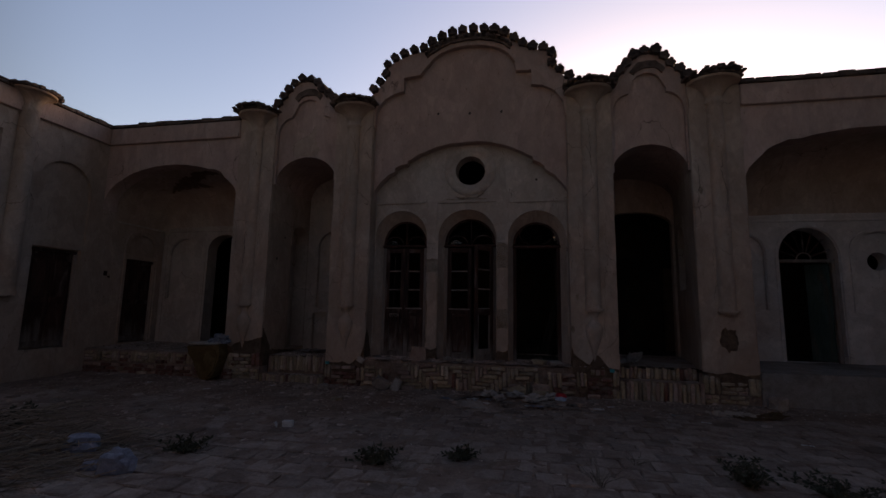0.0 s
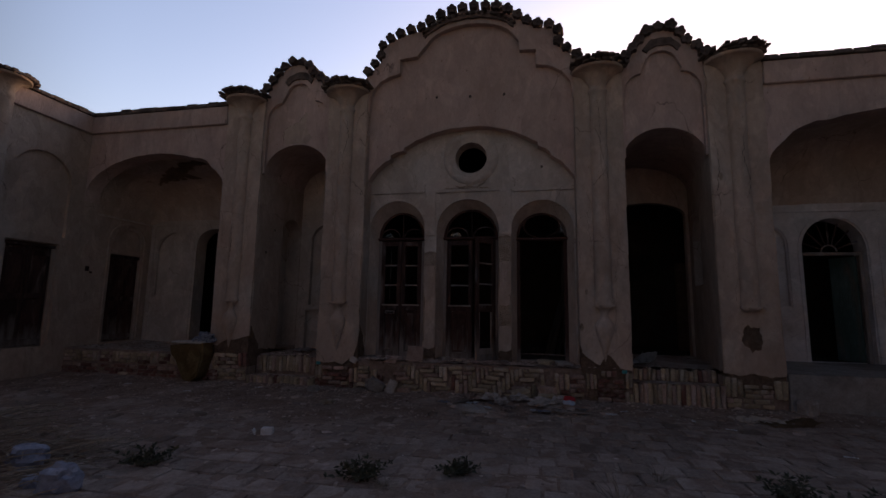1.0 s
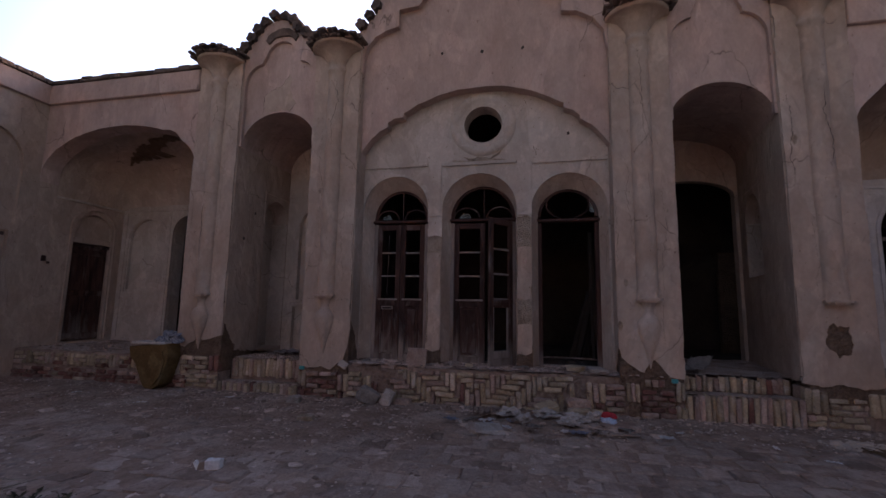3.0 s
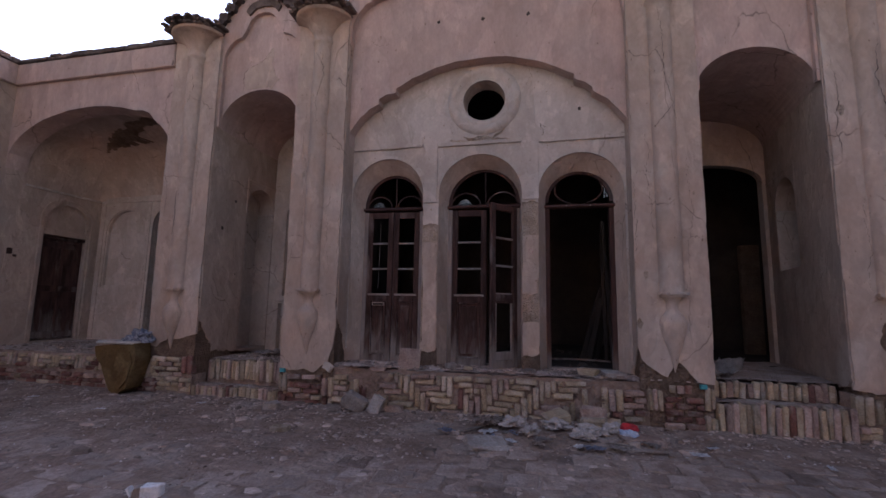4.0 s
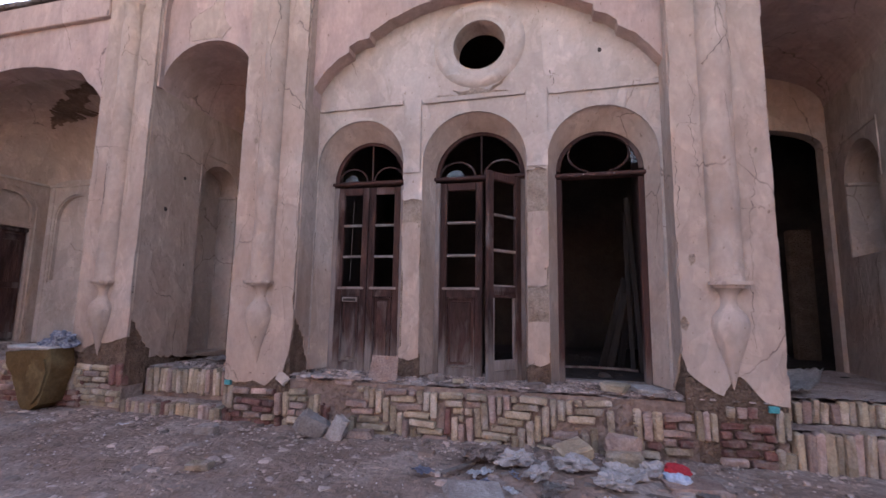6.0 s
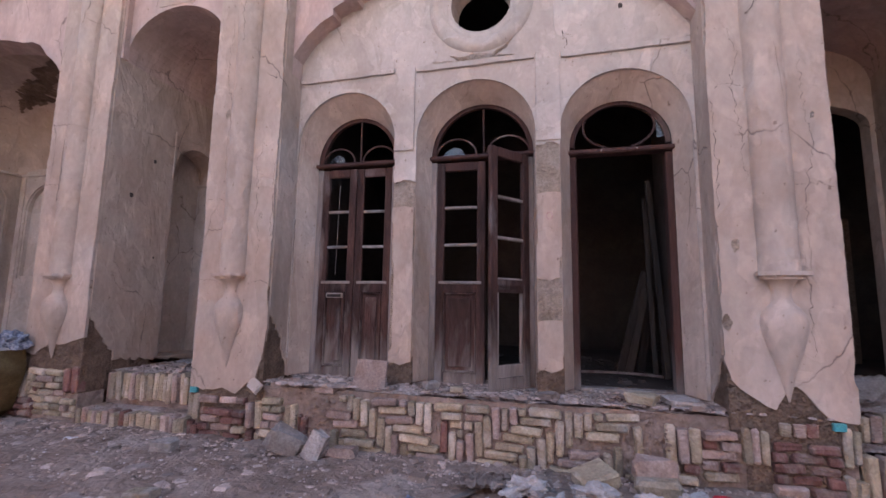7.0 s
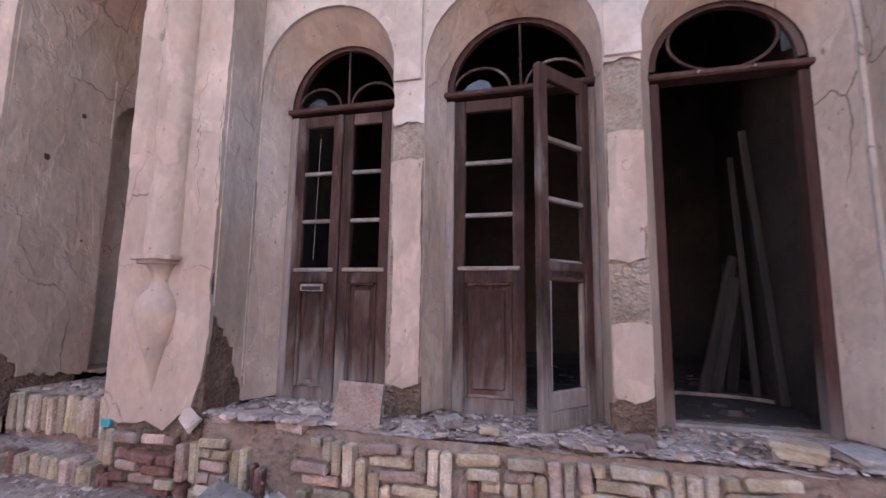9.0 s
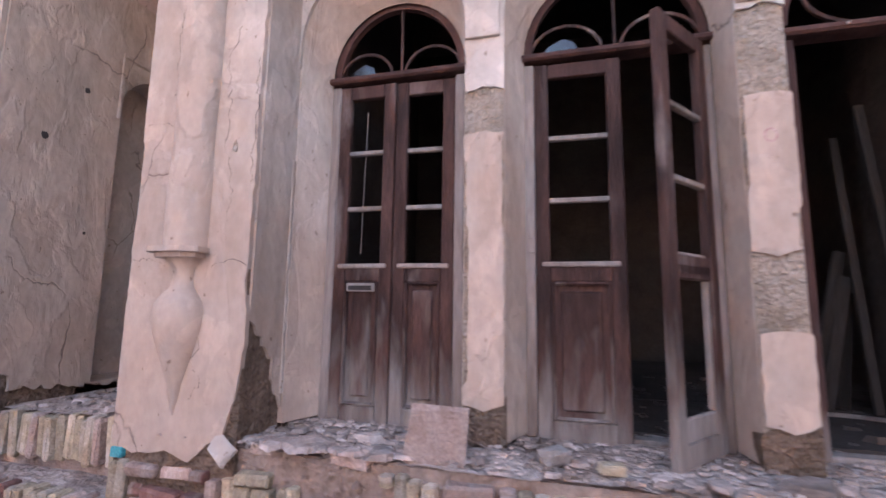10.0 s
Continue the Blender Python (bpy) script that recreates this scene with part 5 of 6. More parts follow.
def chips(name, n, area, z, sizes, seed, mt, label, flat=(0.2, 0.55)):
    """Many small broken pieces, too many to count."""
    rng = random.Random(seed)
    vs, fs = [], []
    for _ in range(n):
        x, y = area(rng)
        s = rng.uniform(*sizes) * (1 if rng.random() < 0.85 else 1.8)
        a = rng.uniform(0, 6.28)
        b = len(vs)
        zz = z(x, y)
        for k in range(5):
            t = a + k * 1.256 + rng.uniform(-0.3, 0.3)
            r = s * rng.uniform(0.6, 1.1)
            vs.append((x + r * math.cos(t), y + r * math.sin(t), zz - 0.004))
        h = s * rng.uniform(*flat)
        for k in range(5):
            u = vs[b + k]
            vs.append((x + 0.7 * (u[0] - x) + rng.uniform(-0.1, 0.1) * s, y + 0.7 * (u[1] - y), zz + h * rng.uniform(0.6, 1.1)))
        fs.append(tuple(range(b + 5, b + 10)))
        for k in range(5):
            j = (k + 1) % 5
            fs.append((b + k, b + j, b + 5 + j, b + 5 + k))
    me = bpy.data.meshes.new(name)
    me.from_pydata(vs, [], fs)
    me.materials.append(mt)
    return tagged(new(name, me), label, "rubble", kind="stuff")


chips("ground_rubble", 9000, lambda r: (r.uniform(-8.5, 5.5), 7.6 - abs(r.gauss(0, 2.2))), ground_z, (0.004, 0.017), 1, CHIPS, "small chips of brick and plaster on the earth")
chips("plinth_rubble", 1100, lambda r: (r.uniform(-6, 3.5), 7.6 - abs(r.gauss(0, 0.25))), ground_z, (0.008, 0.028), 2, CHIPS, "broken brick fallen along the plinth")
chips("sill_rubble", 1500, lambda r: (r.uniform(-3.55, 1.35), r.uniform(7.62, 8.15)), lambda x, y: 0.43, (0.006, 0.026), 3, CHIPS, "plaster crumbs and flakes along the door sills", (0.1, 0.35))
chips("sill_bricks", 70, lambda r: (r.uniform(-2.9, 0.9), 7.62 + abs(r.gauss(0, 0.13))), lambda x, y: 0.43, (0.03, 0.075), 31, CHIPS, "broken flat brick pieces along the edge of the plinth", (0.12, 0.35))
chips("slope_rubble", 130, lambda r: (r.uniform(0.12, 0.32) if r.random() < 0.5 else r.uniform(-2.55, -2.2), r.uniform(7.56, 7.66)), lambda x, y: 0.05 + (y - 7.56) * 3.4, (0.006, 0.015), 32, EARTH, "rubble spilling through the broken plinth", (0.3, 0.7))
# room rubble takes the dark room colour in place of shade
chips("room_rubble", 450, lambda r: (r.uniform(-3.3, 1.2), r.uniform(8.2, 10.5)), lambda x, y: 0.435, (0.01, 0.05), 4, ROOM, "rubble on the room floor, coloured dark for the shade", (0.1, 0.4))
chips("bay_rubble", 260, lambda r: (r.choice((-4.3, 2.0)) + r.uniform(-0.55, 0.55), r.uniform(7.95, 9.1)), lambda x, y: 0.425 if x > 0 else 0.395, (0.01, 0.04), 5, CHIPS, "plaster crumbs on the bay floors")
chips("porch_rubble", 260, lambda r: (r.uniform(-8.8, -5.9), r.uniform(7.65, 9.2)), lambda x, y: 0.425, (0.01, 0.035), 6, CHIPS, "plaster crumbs on the porch floor")
chips("heap_rubble", 420, lambda r: (r.gauss(-0.15, 0.42), r.gauss(6.98, 0.2)), ground_z, (0.02, 0.06), 7, CHIPS, "heap of broken brick under the rags")
chips("white_rubble", 70, lambda r: (r.gauss(2.72, 0.16), r.gauss(6.98, 0.08)), ground_z, (0.02, 0.05), 8, WHITE, "small heap of white plaster lumps")

# flat half-buried stones
chips("sunken_stones", 900, lambda r: (r.uniform(-8.3, 3.2) if r.random() < 0.7 else r.uniform(-6, -1.5), r.uniform(3.6, 7.5)), lambda x, y: ground_z(x, y) - 0.002, (0.02, 0.065), 21, CHIPS, "flat stones half sunk in the earth", (0.1, 0.28))
chips("pale_flecks", 1500, lambda r: (r.uniform(-8.3, 5), 7.6 - abs(r.gauss(0, 1.6))), ground_z, (0.003, 0.010), 22, COOL, "white plaster flecks on the earth", (0.2, 0.5))


# ---- the mustard seat and its cloth ----
seat = thing("armchair_seat", "torn mustard upholstered seat slumped against the platform", "seat")
seat.matrix_world = Matrix.Translation((-5.98, 0, 0)) @ Matrix.Diagonal((0.86, 1, 1, 1)) @ Matrix.Translation((5.98, 0, 0))
bm = bmesh.new()
front = [(-6.31, 0.55), (-5.56, 0.60), (-5.52, 0.40), (-5.60, 0.16), (-5.66, 0.02), (-5.80, -0.05), (-5.95, -0.03), (-6.06, 0.14), (-6.16, 0.30), (-6.28, 0.42)]
loft(bm, [rough_edge(front + front[:1], 0.006, 0.05, 3)[:-1]], [rough_edge(front + front[:1], 0.006, 0.05, 3)[:-1]], 7.34, 7.585)
part("upholstery", bm, FABRIC, seat)
bm = bmesh.new()
extrude(bm, [[(-5.86, 0.42), (-5.62, 0.50), (-5.56, 0.36), (-5.62, 0.14), (-5.74, 0.02), (-5.90, 0.0)]], xz, 7.315, 7.345)
part("front_flap", bm, FABRIC, seat, "sagging mustard flap")
bm = bmesh.new()
box(bm, -6.30, -5.58, 7.33, 7.60, 0.585, 0.625, 0.016)
part("padding", bm, PADDING, seat, "bare dirty white padding")


def crumple(name, at, size, seed, mt, label, cat, rz=0, sub=3, rough=0.35):
    bm = bmesh.new()
    bmesh.ops.create_icosphere(bm, subdivisions=sub, radius=1)
    for v in bm.verts:
        n = noise.noise(v.co * 1.7 + Vector((seed, 0, 0))) + 0.6 * noise.noise(v.co * 4.1 + Vector((0, seed, 0)))
        v.co = v.co * (1 + rough * n)
        v.co = Vector((v.co.x * size[0], v.co.y * size[1], max(v.co.z, -0.55) * size[2]))
    ob = part(name, bm, mt, m=pose(*at, 0, 0, rz))
    return tagged(ob, label, cat)


crumple("checked_cloth", (-5.72, 7.50, 0.66), (0.14, 0.09, 0.10), 4.2, CLOTH, "blue and white checked cloth bundled on the seat", "cloth", 20, 4, 0.75)


def sheet(name, at, w, d, amp, seed, mt, label, cat, rz=0, curl=0.0, outline=0.15):
    """A thin crumpled sheet with thickness and an uneven rim."""
    bm = bmesh.new()
    nx, ny = 18, 12
    rows = []
    for j in range(ny + 1):
        row = []
        for i in range(nx + 1):
            u, v = 2 * i / nx - 1, 2 * j / ny - 1
            k = 1 + outline * noise.noise((u * 2, v * 2, seed))
            x, y = u * w / 2 * k, v * d / 2 * k
            z = amp * (noise.noise((u * 2.6, v * 2.2, seed)) + 0.6 * noise.noise((u * 6, v * 4, seed))) + amp * 0.8 + curl * max(0, u) ** 2
            row.append(bm.verts.new((x, y, z)))
        rows.append(row)
    fs = []
    for p, q in zip(rows, rows[1:]):
        for k in range(nx):
            fs.append(bm.faces.new((p[k], p[k + 1], q[k + 1], q[k])))
    bmesh.ops.solidify(bm, geom=fs, thickness=0.006)
    ob = part(name, bm, mt, smooth=True, m=pose(*at, 0, 0, rz))
    return tagged(ob, label, cat)


# rubbish heap before the plinth
bm = bmesh.new()
rows = []
for j in range(17):
    rows.append([bm.verts.new((-1.1 + 1.9 * i / 40, 6.55 + 0.85 * j / 16, ground_z(-1.1 + 1.9 * i / 40, 6.55 + 0.85 * j / 16) - 0.02 + 0.085 * math.sin(math.pi * i / 40) * math.sin(math.pi * j / 16) + 0.03 * noise.noise((i * 0.35, j * 0.5, 2)))) for i in range(41)])
for p, q in zip(rows, rows[1:]):
    for k in range(40):
        bm.faces.new((p[k], p[k + 1], q[k + 1], q[k]))
tagged(part("rubbish_mound", bm, EARTH, smooth=True), "low mound of dirt under the rubbish", "mound", kind="stuff")
for x, y, z, w, d, sd, rz, lb in ((-0.22, 7.0, 0.05, 0.12, 0.09, 1.0, 15, "crumpled grey-white rag on the rubbish heap"), (0.02, 6.80, 0.03, 0.10, 0.06, 41.0, -22, "crumpled pale rag trailing off the heap"), (-0.62, 7.02, 0.04, 0.12, 0.07, 5.0, 35, "twisted grey-white rag on the rubbish heap"), (0.10, 6.98, 0.03, 0.13, 0.07, 9.0, -20, "torn pale rag beside a brick"), (0.30, 7.06, 0.03, 0.10, 0.06, 12.0, 10, "torn pale rag by the foil packet"), (-0.45, 6.84, 0.02, 0.12, 0.05, 17.0, 60, "torn pale rag on the dirt")):
    crumple("rag", (x, y, z), (w, d, 0.05), sd, RAG, lb, "rag", rz, 4, 0.7)
rng_h = random.Random(8)
for k in range(16):
    x, y = rng_h.gauss(-0.2, 0.45), rng_h.uniform(6.55, 7.15)
    mt, lb, ct = rng_h.choice(((CARTON, "torn white paper on the rubbish heap", "paper"), (BAG, "pale blue plastic scrap on the rubbish heap", "plastic scrap"), (DUST, "dusty brown cloth scrap on the rubbish heap", "cloth"), (STONE, "flat broken plaster piece on the rubbish heap", "plaster piece")))
    sheet("rubbish_scrap", (x, y, ground_z(x, y) + 0.03), rng_h.uniform(0.08, 0.2), rng_h.uniform(0.05, 0.11), 0.018, k * 3.3, mt, lb, ct, rng_h.uniform(-60, 60), 0.0, 0.5)
sheet("rag", (-0.85, 7.1, -0.01), 0.36, 0.22, 0.05, 31.0, DUST, "dusty brown cloth heap on the dirt", "cloth", 12)
for k, (x, y, ln, rz) in enumerate(((0.15, 6.80, 0.62, -6), (-0.25, 6.76, 0.34, 12), (-0.62, 6.95, 0.3, 55), (0.55, 6.66, 0.3, 8), (-1.02, 6.92, 0.34, 62))):
    bm = bmesh.new()
    box(bm, -ln / 2, ln / 2, -0.022, 0.022, 0, 0.018, 0.004)
    tagged(part("wood_lath", bm, WOOD_GREY, m=pose(x, y, ground_z(x, y) + 0.025, random.uniform(-6, 6), random.uniform(-6, 4), rz)), "splintered grey lath on the rubbish heap", "lath", group="laths on the rubbish heap")
pk = thing("crisp_packet", "crumpled red and pale blue foil packet", "packet", (0.44, 7.0, 0.0), -25)
for nm, mt, zz, hh in (("red_top", RED, 0.10, 0.07), ("blue_body", BLUE, 0.03, 0.08)):
    bm = bmesh.new()
    bmesh.ops.create_icosphere(bm, subdivisions=3, radius=1)
    for v in bm.verts:
        n = 1 + 0.3 * noise.noise(v.co * 2.3 + Vector((zz * 40, 0, 0)))
        v.co = Vector((v.co.x * 0.085 * n, v.co.y * 0.035 * n, zz * 0.7 + v.co.z * hh * 0.65 * n))
    part(nm, bm, mt, pk, m=pose(0, 0, 0, -25, 0, 0))

# carton, bags, cardboard
ct = thing("drink_carton", "small crushed white carton with a torn dark mouth", "carton", (-2.80, 4.92, ground_z(-2.8, 4.92) + 0.035), 18)
bm = bmesh.new()
box(bm, -0.03, 0.09, -0.04, 0.04, -0.035, 0.04, 0.008)
for v in bm.verts:
    v.co += Vector((0, 0, 0.012 * noise.noise(v.co * 30)))
part("carton_body", bm, CARTON, ct)
bm = bmesh.new()
extrude(bm, [[(-0.031, -0.034), (-0.031, 0.036), (-0.07, 0.02), (-0.085, -0.03)]], xz, -0.035, 0.03)
part("torn_mouth", bm, WOOD, ct, "dark torn end")
bm = bmesh.new()
extrude(bm, [[(-0.086, -0.034), (-0.075, -0.034), (-0.105, 0.03), (-0.118, 0.025)]], xz, -0.035, 0.02)
part("flap", bm, CARTON, ct)
crumple("plastic_bag", (-4.19, 3.68, -0.02), (0.17, 0.13, 0.12), 2.2, BAG, "pale blue plastic bag caught in dry brush", "bag")
crumple("plastic_bag", (-3.45, 3.36, -0.03), (0.13, 0.09, 0.13), 7.2, BAG, "upright pale blue plastic bag on the dirt", "bag", 30)
crumple("plastic_bag", (-3.72, 3.40, -0.07), (0.10, 0.07, 0.06), 9.7, BAG, "small pale plastic bag on the dirt", "bag", 10)
sheet("cardboard_sheet", (3.0, 6.82, -0.06), 0.62, 0.30, 0.015, 6.0, CARDBOARD, "damp brown cardboard sheet on the ground", "cardboard", 14, 0.05)
sheet("cement_bag", (1.62, 8.18, 0.44), 0.46, 0.34, 0.06, 16.0, PADDING, "curled pale paper sack on the bay floor", "sack", 30, 0.14)
sheet("rag", (-4.25, 8.55, 0.40), 0.62, 0.34, 0.05, 26.0, RAG, "grey rags heaped on the bay floor", "cloth", 10)
for x, y, rz in ((1.15, 7.0, 30), (2.2, 6.4, -15), (2.9, 5.6, 5), (-5.2, 6.6, 20), (-6.6, 6.9, 60), (1.9, 6.7, 80), (-4.4, 7.2, 10)):
    sheet("paper_scrap", (x, y, ground_z(x, y) + 0.004), 0.11, 0.045, 0.01, x * 3.1, CARTON, "small white paper scrap on the dirt", "paper", rz)

# damaged socket in the porch wall
bm = bmesh.new()
box(bm, -8.91, -8.885, 7.84, 7.92, 1.90, 2.0, 0.006)
box(bm, -8.90, -8.875, 7.93, 7.98, 1.86, 1.9, 0.006)
tagged(part("wall_socket", bm, WOOD), "broken dark switch box on the porch wall", "switch box")
# small holes left by pegs, as dark plugs for the shade inside
for x, y, z in ((-1.655, 7.757, 4.97), (-1.06, 7.757, 4.94), (-0.47, 7.757, 4.93), (0.145, 7.927, 3.67)):
    bm = bmesh.new()
    extrude(bm, [blob(x, z, 0.022, 0.026, int(x * 100) + 500, 10, 0.3)], xz, y, y + 0.02)
    structure("peg_hole", bm, ROOM, "small peg hole drawn as a dark plug for its shade", "hole")
for y, z, r in ((8.20, 2.715, 0.022), (7.95, 2.26, 0.028), (8.3, 1.6, 0.012)):
    bm = bmesh.new()
    extrude(bm, [blob(y, z, r, r, int(y * 100), 10, 0.3)], yz, P1[1] - 0.02, P1[1] + 0.003)
    structure("peg_hole", bm, ROOM, "small peg hole drawn as a dark plug for its shade", "hole")
# a faint red chalk ring on a door pier
bm = bmesh.new()
ring = arc(-0.467, 1.865, 0.028, 0.034, 0, 360, 20)
ring2 = arc(-0.467, 1.865, 0.020, 0.026, 0, 360, 20)
for k in range(20):
    bm.faces.new([bm.verts.new((u, 7.9288, v)) for u, v in (ring[k], ring[k + 1], ring2[k + 1], ring2[k])])
CHALK = mat("faint red chalk", (0.42, 0.24, 0.22), (0.50, 0.36, 0.33), None, 30, 90)
tagged(part("chalk_mark", bm, CHALK), "faint red chalk ring on a plastered door pier", "chalk mark")


# ---- cracks and lost edges in the plaster ----
def crack(pts, face, width, seed):
    rng = random.Random(seed)
    line = rough_edge(pts, 0.016, 0.03, seed)
    # a dark strip just proud of the face, for the crack's shaded groove
    bm = bmesh.new()
    n = len(line)
    prev = None
    for k, (x, z) in enumerate(line):
        w = 0.5 * width * (0.35 + 0.9 * rng.random()) * math.sin(math.pi * (k + 0.5) / n) ** 0.5
        y = face(x) - 0.0015
        pair = (bm.verts.new((x - w / 2, y, z)), bm.verts.new((x + w / 2, y, z + rng.uniform(-0.004, 0.004))))
        if prev:
            bm.faces.new((prev[0], prev[1], pair[1], pair[0]))
        prev = pair
    structure("plaster_crack", bm, ROOM, "jagged plaster crack drawn as a strip coloured for its shade", "crack")


def on_column(c):
    return lambda x: FRONT + 0.01 - 0.85 * math.sqrt(max(0.0, 0.130 ** 2 - (x - c) ** 2)) - 0.004 if abs(x - c) < 0.128 else FRONT


def flat(y):
    return lambda x: y


crack([(1.00, 4.62), (1.04, 4.2), (1.02, 3.85), (1.10, 3.55), (1.12, 3.42)], on_column(1.03), 0.012, 1)
crack([(1.11, 3.45), (1.02, 3.34), (0.92, 3.22)], on_column(1.03), 0.014, 2)
crack([(1.12, 3.42), (1.17, 3.30)], on_column(1.03), 0.010, 3)
crack([(-3.24, 4.62), (-3.20, 4.25), (-3.28, 3.9), (-3.25, 3.55)], on_column(-3.27), 0.012, 4)
crack([(-5.30, 4.45), (-5.27, 4.25), (-5.34, 4.05)], on_column(-5.325), 0.012, 5)
crack([(-5.36, 2.75), (-5.38, 2.55), (-5.36, 2.3), (-5.40, 2.1)], on_column(-5.325), 0.022, 6)
crack([(3.08, 4.0), (3.02, 3.6), (3.1, 3.2), (3.05, 2.9)], on_column(3.02), 0.016, 7)
crack([(-2.90, 3.30), (-2.96, 3.22), (-3.05, 3.27)], flat(FRONT), 0.02, 8)
crack([(-2.6, 4.80), (-2.5, 4.72), (-2.36, 4.74)], flat(7.76), 0.014, 9)
crack([(-4.57, 4.26), (-4.58, 4.52), (-4.44, 4.62), (-4.27, 4.68), (-4.14, 4.86)], flat(7.714), 0.012, 10)
crack([(-0.32, 3.34), (-0.30, 3.42), (-0.34, 3.50), (-0.25, 3.44)], flat(7.93), 0.014, 11)
crack([(-0.52, 4.05), (-0.44, 4.15), (-0.46, 4.28)], flat(7.93), 0.007, 12)
crack([(0.69, 2.6), (0.70, 2.2), (0.69, 1.8)], flat(FRONT), 0.010, 14)
crack([(-2.92, 2.4), (-2.90, 2.1), (-2.91, 1.7)], flat(FRONT), 0.010, 15)
crack([(2.70, 3.9), (2.74, 3.5), (2.69, 3.1), (2.73, 2.8)], flat(FRONT), 0.016, 16)
crack([(-3.62, 1.30), (-3.5, 1.32), (-3.42, 1.29)], flat(FRONT), 0.007, 17)
for c0, z0, z1, seed in ((-3.45, 3.9, 2.3, 41), (-3.05, 2.6, 1.5, 42), (0.85, 3.2, 2.0, 43), (1.25, 2.9, 1.2, 44), (-5.12, 3.6, 2.2, 45), (2.86, 2.4, 1.4, 46), (1.2, 1.5, 0.8, 47), (-3.16, 1.1, 0.6, 48)):
    rng_c = random.Random(seed)
    xs_c = [c0 + 0.05 * rng_c.uniform(-1, 1) for _ in range(6)]
    crack([(x, z0 + (z1 - z0) * k / 5) for k, x in enumerate(xs_c)], flat(FRONT), 0.006, seed)
for x0, x1, z, seed in ((-3.62, -3.42, 2.05, 51), (0.70, 0.88, 2.72, 52), (1.16, 1.40, 1.95, 53), (-3.12, -2.90, 1.28, 54), (-5.70, -5.48, 2.3, 55)):
    crack([(x0, z), ((x0 + x1) / 2, z + 0.02), (x1, z - 0.01)], flat(FRONT), 0.007, seed)
for x, z, r, y, seed in ((-3.45, 2.9, 0.05, FRONT, 3), (-3.02, 1.9, 0.035, FRONT, 4), (0.78, 1.55, 0.05, FRONT, 5), (0.70, 1.02, 0.06, FRONT, 6), (1.30, 2.45, 0.03, FRONT, 7), (-5.22, 1.9, 0.04, FRONT, 8), (2.75, 3.3, 0.07, FRONT, 9)):
    bm = bmesh.new()
    extrude(bm, [blob(x, z, r * 0.5, r * 0.9, seed, 13, 0.3)], xz, y - 0.0025, y + 0.004)
    structure("lost_skin", bm, MUD, "small chip where the plaster skin has flaked off", "plaster patch")
# broken lip under the oculus and on the ledge
for k, pts in enumerate(([(-1.34, 3.40), (-1.22, 3.37), (-1.10, 3.40), (-0.98, 3.37), (-0.86, 3.42), (-0.76, 3.50), (-0.82, 3.43), (-0.95, 3.33), (-1.15, 3.32), (-1.28, 3.35)], [(-1.5, 3.36), (-1.30, 3.34), (-1.0, 3.355), (-0.62, 3.33), (-0.60, 3.30), (-1.0, 3.32), (-1.48, 3.33)])):
    bm = bmesh.new()
    extrude(bm, [rough_edge(pts + pts[:1], 0.009, 0.035, k + 30)[:-1]], xz, 7.921 - 0.004 * k, 7.931)
    structure("lost_lip", bm, MUD, "broken plaster lip showing brown mud", "plaster patch")

# ---- dry brush and weeds ----
def tube(vs, fs, pts, r0, r1, n=4):
    b = len(vs)
    for k, p in enumerate(pts):
        r = r0 + (r1 - r0) * k / (len(pts) - 1)
        d = (Vector(pts[min(k + 1, len(pts) - 1)]) - Vector(pts[max(k - 1, 0)])).normalized()
        s = d.orthogonal().normalized()
        t = d.cross(s)
        for j in range(n):
            a = 2 * math.pi * j / n
            vs.append(tuple(Vector(p) + r * (math.cos(a) * s + math.sin(a) * t)))
    for k in range(len(pts) - 1):
        for j in range(n):
            fs.append((b + k * n + j, b + k * n + (j + 1) % n, b + (k + 1) * n + (j + 1) % n, b + (k + 1) * n + j))


def wires(name, vs, fs, mt, parent=None):
    me = bpy.data.meshes.new(name)
    me.from_pydata(vs, [], fs)
    me.materials.append(mt)
    ob = new(name, me)
    if parent:
        ob.parent = parent
    return ob


rng_p = random.Random(5)
vs, fs = [], []
for k in range(380):
    x, y = rng_p.uniform(-5.7, -3.8), rng_p.uniform(2.6, 4.1)
    y = y if x > -5 else y + rng_p.uniform(-0.2, 0.5)
    a = rng_p.gauss(0.45, 0.5)
    ln = rng_p.uniform(0.35, 1.1)
    z = ground_z(x, y) + rng_p.uniform(0.0, 0.26) * min(1, (-3.7 - x) * 1.2)
    pts = []
    for j in range(6):
        f = j / 5 - 0.5
        pts.append((x + ln * f * math.cos(a) + rng_p.uniform(-0.015, 0.015), y + ln * f * math.sin(a) + rng_p.uniform(-0.015, 0.015), z + f * rng_p.uniform(-0.05, 0.2) + 0.01))
    tube(vs, fs, pts, rng_p.uniform(0.006, 0.013), 0.003)
tagged(wires("brush_pile", vs, fs, TWIG), "heap of dry cut twigs on the ground", "brush", kind="stuff")


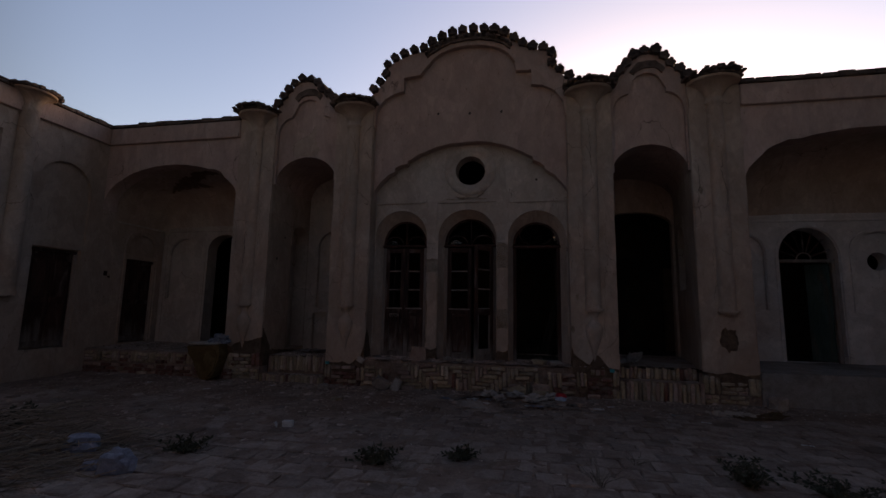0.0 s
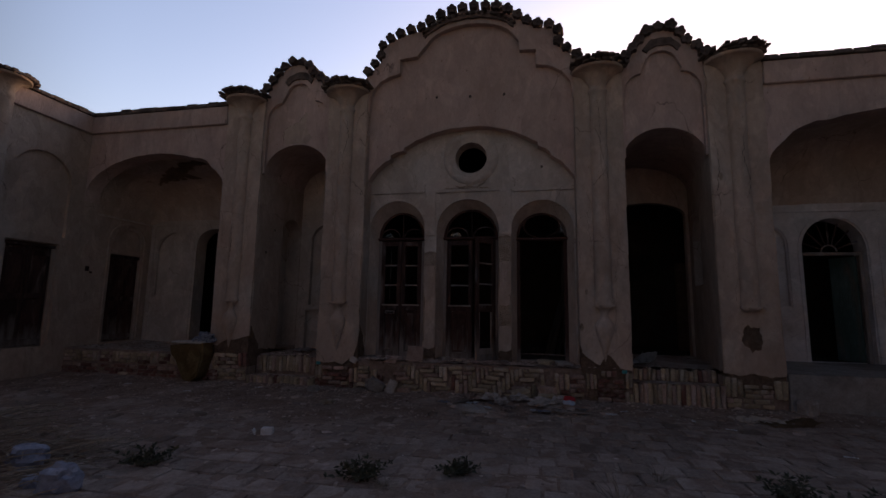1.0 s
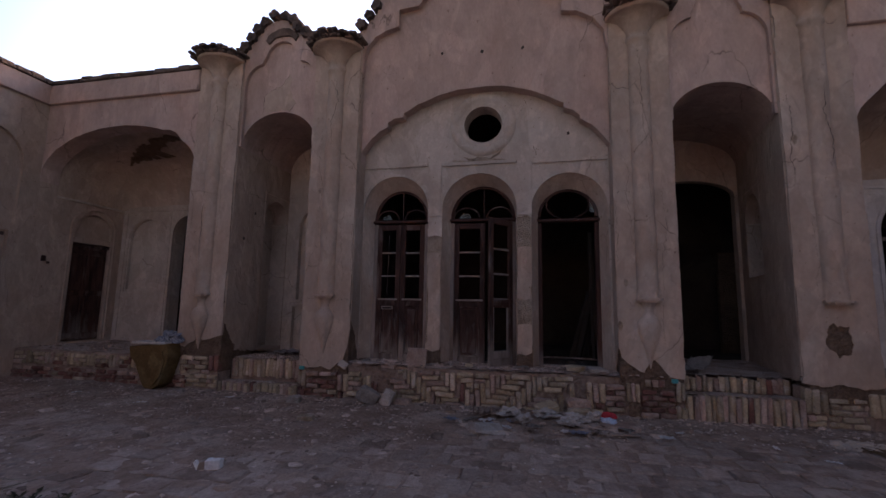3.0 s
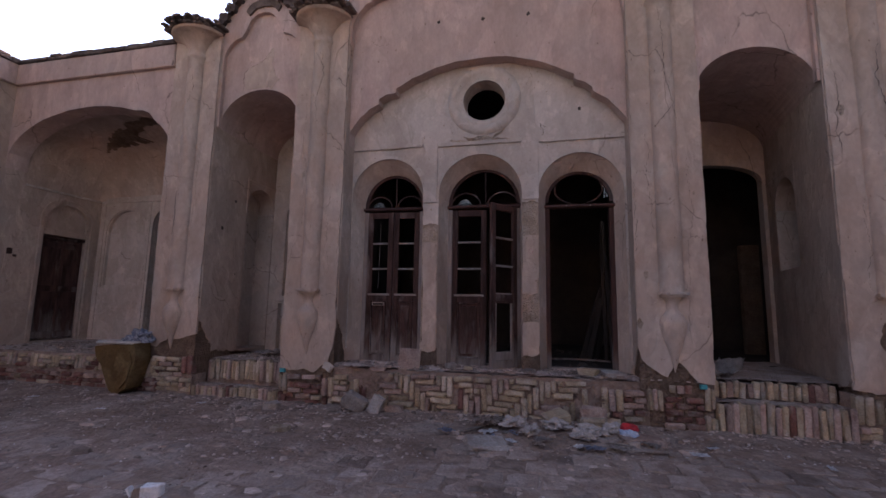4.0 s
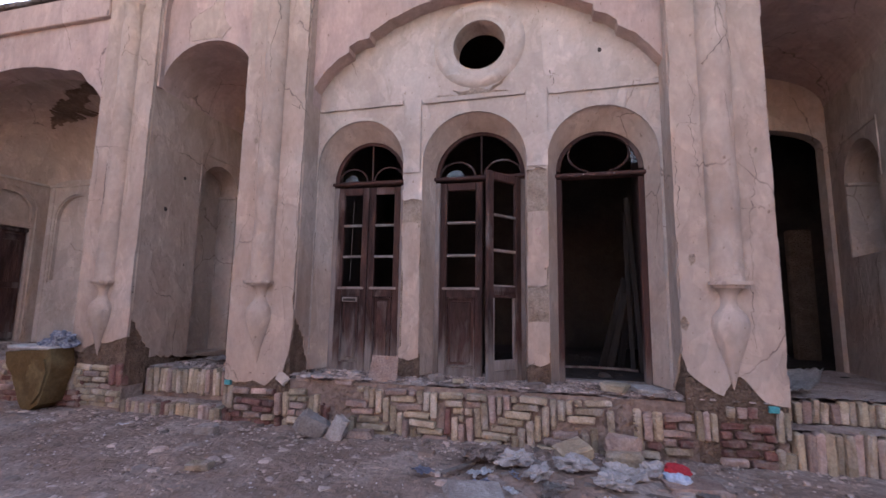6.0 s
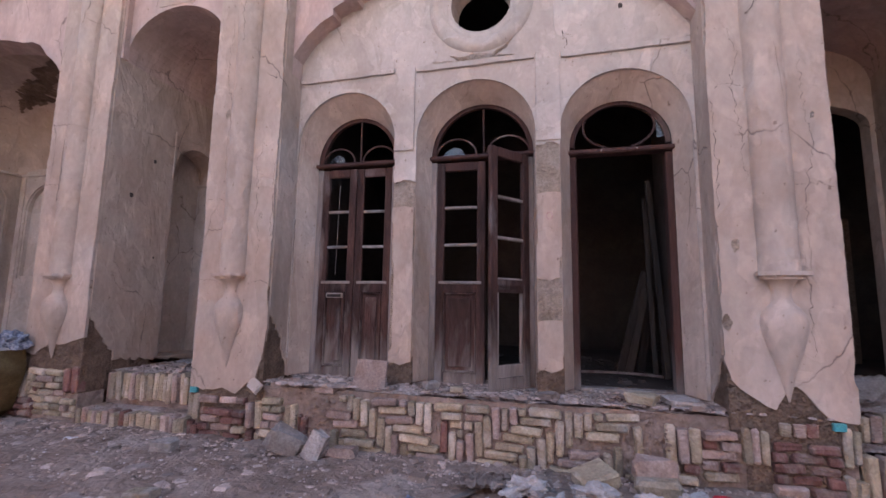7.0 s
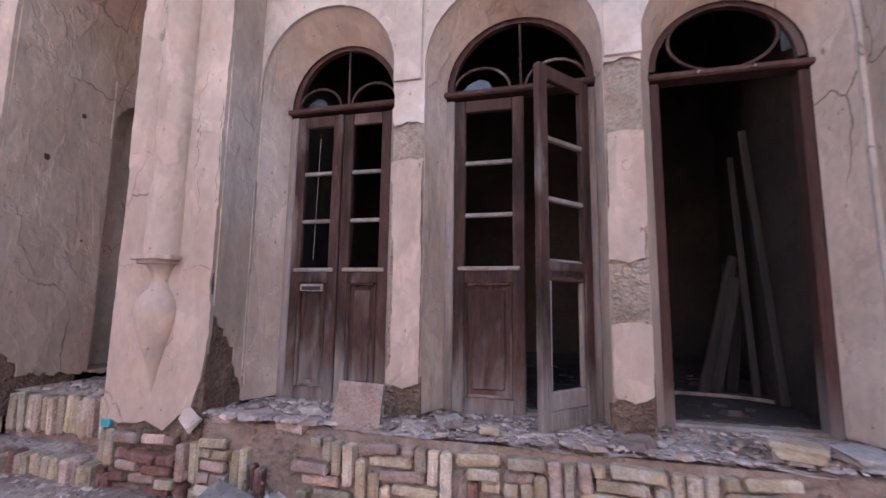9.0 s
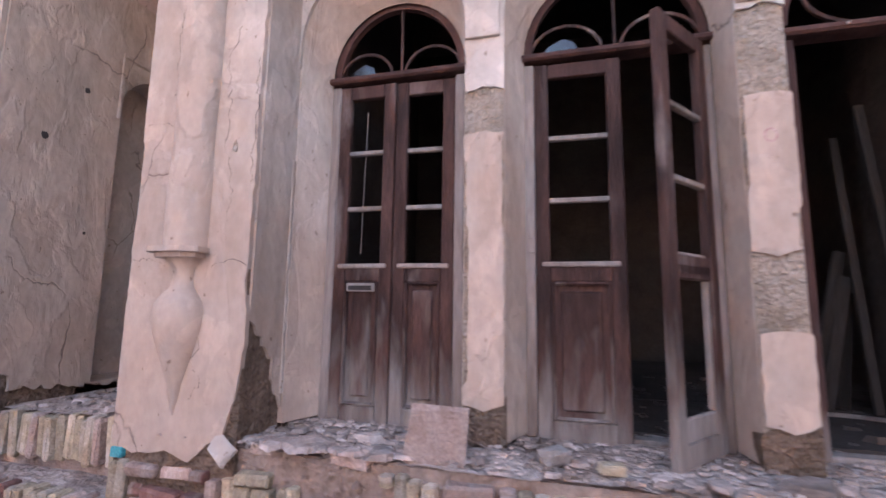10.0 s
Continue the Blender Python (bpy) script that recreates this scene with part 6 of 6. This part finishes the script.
def weed(at, r, h, seed, n, label, leafy=True):
    rng = random.Random(seed)
    root = thing("weed", label, "weed", (at[0], at[1], ground_z(*at)), group="weeds in the courtyard")
    vs, fs, lv, lf = [], [], [], []
    for k in range(n):
        a, sp = rng.uniform(0, 6.28), rng.uniform(0.1, 1.0)
        hh = h * rng.uniform(0.5, 1.1) * (1.1 - 0.4 * sp)
        pts = [(r * sp * 0.15 * math.cos(a), r * sp * 0.15 * math.sin(a), -0.01)]
        for j in range(1, 6):
            f = j / 5
            pts.append((r * sp * (0.15 + 0.85 * f ** 1.4) * math.cos(a + 0.3 * f) + rng.uniform(-0.01, 0.01), r * sp * (0.15 + 0.85 * f ** 1.4) * math.sin(a + 0.3 * f) + rng.uniform(-0.01, 0.01), hh * f - 0.1 * h * f * f))
        tube(vs, fs, pts, 0.004, 0.0015, 3)
        for p in pts[1:] if leafy else ():
            for _ in range(5):
                d = Vector((rng.uniform(-1, 1), rng.uniform(-1, 1), rng.uniform(-0.2, 0.9))).normalized()
                s = d.orthogonal().normalized() * rng.uniform(0.006, 0.011)
                ln = rng.uniform(0.03, 0.065)
                b = len(lv)
                o = Vector(p)
                lv.extend([tuple(o), tuple(o + d * ln * 0.5 + s), tuple(o + d * ln), tuple(o + d * ln * 0.5 - s + Vector((0, 0, 0.004)))])
                lf.append((b, b + 1, b + 2, b + 3))
    wires("stalk_tuft", vs, fs, TWIG, root)
    if lv:
        wires("foliage", lv, lf, LEAF, root)


weed((-3.28, 3.95), 0.26, 0.14, 1, 22, "dusty green weed growing between the pavers")
weed((-3.55, 4.05), 0.22, 0.2, 2, 20, "dry brown weed beside the brush", False)
weed((-1.36, 4.05), 0.30, 0.13, 3, 26, "low dusty green weed with dry stalks")
weed((-1.15, 3.95), 0.24, 0.10, 4, 22, "flat dry weed spread over the pavers", False)
weed((-0.62, 4.35), 0.22, 0.09, 5, 22, "small dusty weed on the pavers")
weed((0.95, 4.55), 0.16, 0.16, 6, 16, "thin dry weed on the pavers", False)
weed((0.55, 4.0), 0.3, 0.3, 7, 18, "bare dry weed with thin stalks", False)
weed((1.75, 4.2), 0.22, 0.26, 8, 26, "dusty green weed growing on the pavers")
weed((2.35, 4.1), 0.42, 0.16, 9, 26, "wide dusty green bush on the pavers")
weed((2.95, 4.15), 0.40, 0.16, 10, 24, "wide dusty green bush on the pavers")
weed((-4.9, 4.3), 0.35, 0.3, 11, 34, "dark dry weed behind the brush", False)
weed((-5.6, 4.1), 0.35, 0.3, 12, 34, "dark green weed in the brush")
weed((0.38, 3.35), 0.10, 0.10, 13, 10, "small grey weed on the pavers")

# ---- pavers: the nearest as pieces, the rest joined ----
rng_v = random.Random(3)
PITCH = 0.262


def bare(x, y):
    """How far the pavers show through the dirt, over 0 where they do."""
    return 0.35 + 0.9 * noise.noise((x * 0.55, y * 0.7, 9.3)) + 0.35 * noise.noise((x * 2.2, y * 2.2, 4.4)) - 0.55 * max(0, (y - 5.6)) + 0.12 * min(2.5, max(-4, x)) - (0.35 if y > 6.9 else 0)


def paver_mesh(seed):
    rng = random.Random(seed)
    bm = bmesh.new()
    box(bm, -0.122, 0.122, -0.122, 0.122, -0.035, 0.0, 0.010)
    for v in bm.verts:
        v.co += Vector((rng.uniform(-0.008, 0.008), rng.uniform(-0.008, 0.008), rng.uniform(-0.003, 0.003)))
    return mesh_of(bm, "paver", PAVER)


PAVERS = [paver_mesh(k) for k in range(6)]
pave = thing("pavement", "worn square brick pavers half sunk in dirt", "pavement", kind="structure")
vs, fs = [], []
for i in range(-26, 22):
    for j in range(-4, 17):
        x, y = i * PITCH + (0.5 * PITCH if j % 2 else 0) - 0.1, 3.0 + j * PITCH
        b = bare(x, y)
        if b < -0.1 or y > 7.45 or x < -6.8 or x > 5.4:
            continue
        z = ground_z(x, y) + min(0.016, 0.014 * b + 0.004) + rng_v.uniform(-0.003, 0.003)
        m = pose(x + rng_v.uniform(-0.008, 0.008), y + rng_v.uniform(-0.008, 0.008), z, rng_v.uniform(-1.2, 1.2), rng_v.uniform(-1.2, 1.2), rng_v.choice((0, 90, 180, 270)) + rng_v.uniform(-2, 2))
        if -2.3 < x < 2.6 and 3.6 < y < 7.3:
            ob = new("paver", rng_v.choice(PAVERS))
            ob.parent = pave
            ob.matrix_local = m
        else:
            o = len(vs)
            me = rng_v.choice(PAVERS)
            vs.extend(tuple(m @ v.co) for v in me.vertices)
            fs.extend(tuple(o + k for k in p.vertices) for p in me.polygons)
PAVER_ALL = mat("worn square pavers", (0.33, 0.255, 0.215), (0.41, 0.33, 0.285), (0.25, 0.18, 0.148), 6, 50, island=True, rnd=0.25, bump=0.7)
tagged(wires("far_pavers", vs, fs, PAVER_ALL, pave), kind="stuff")
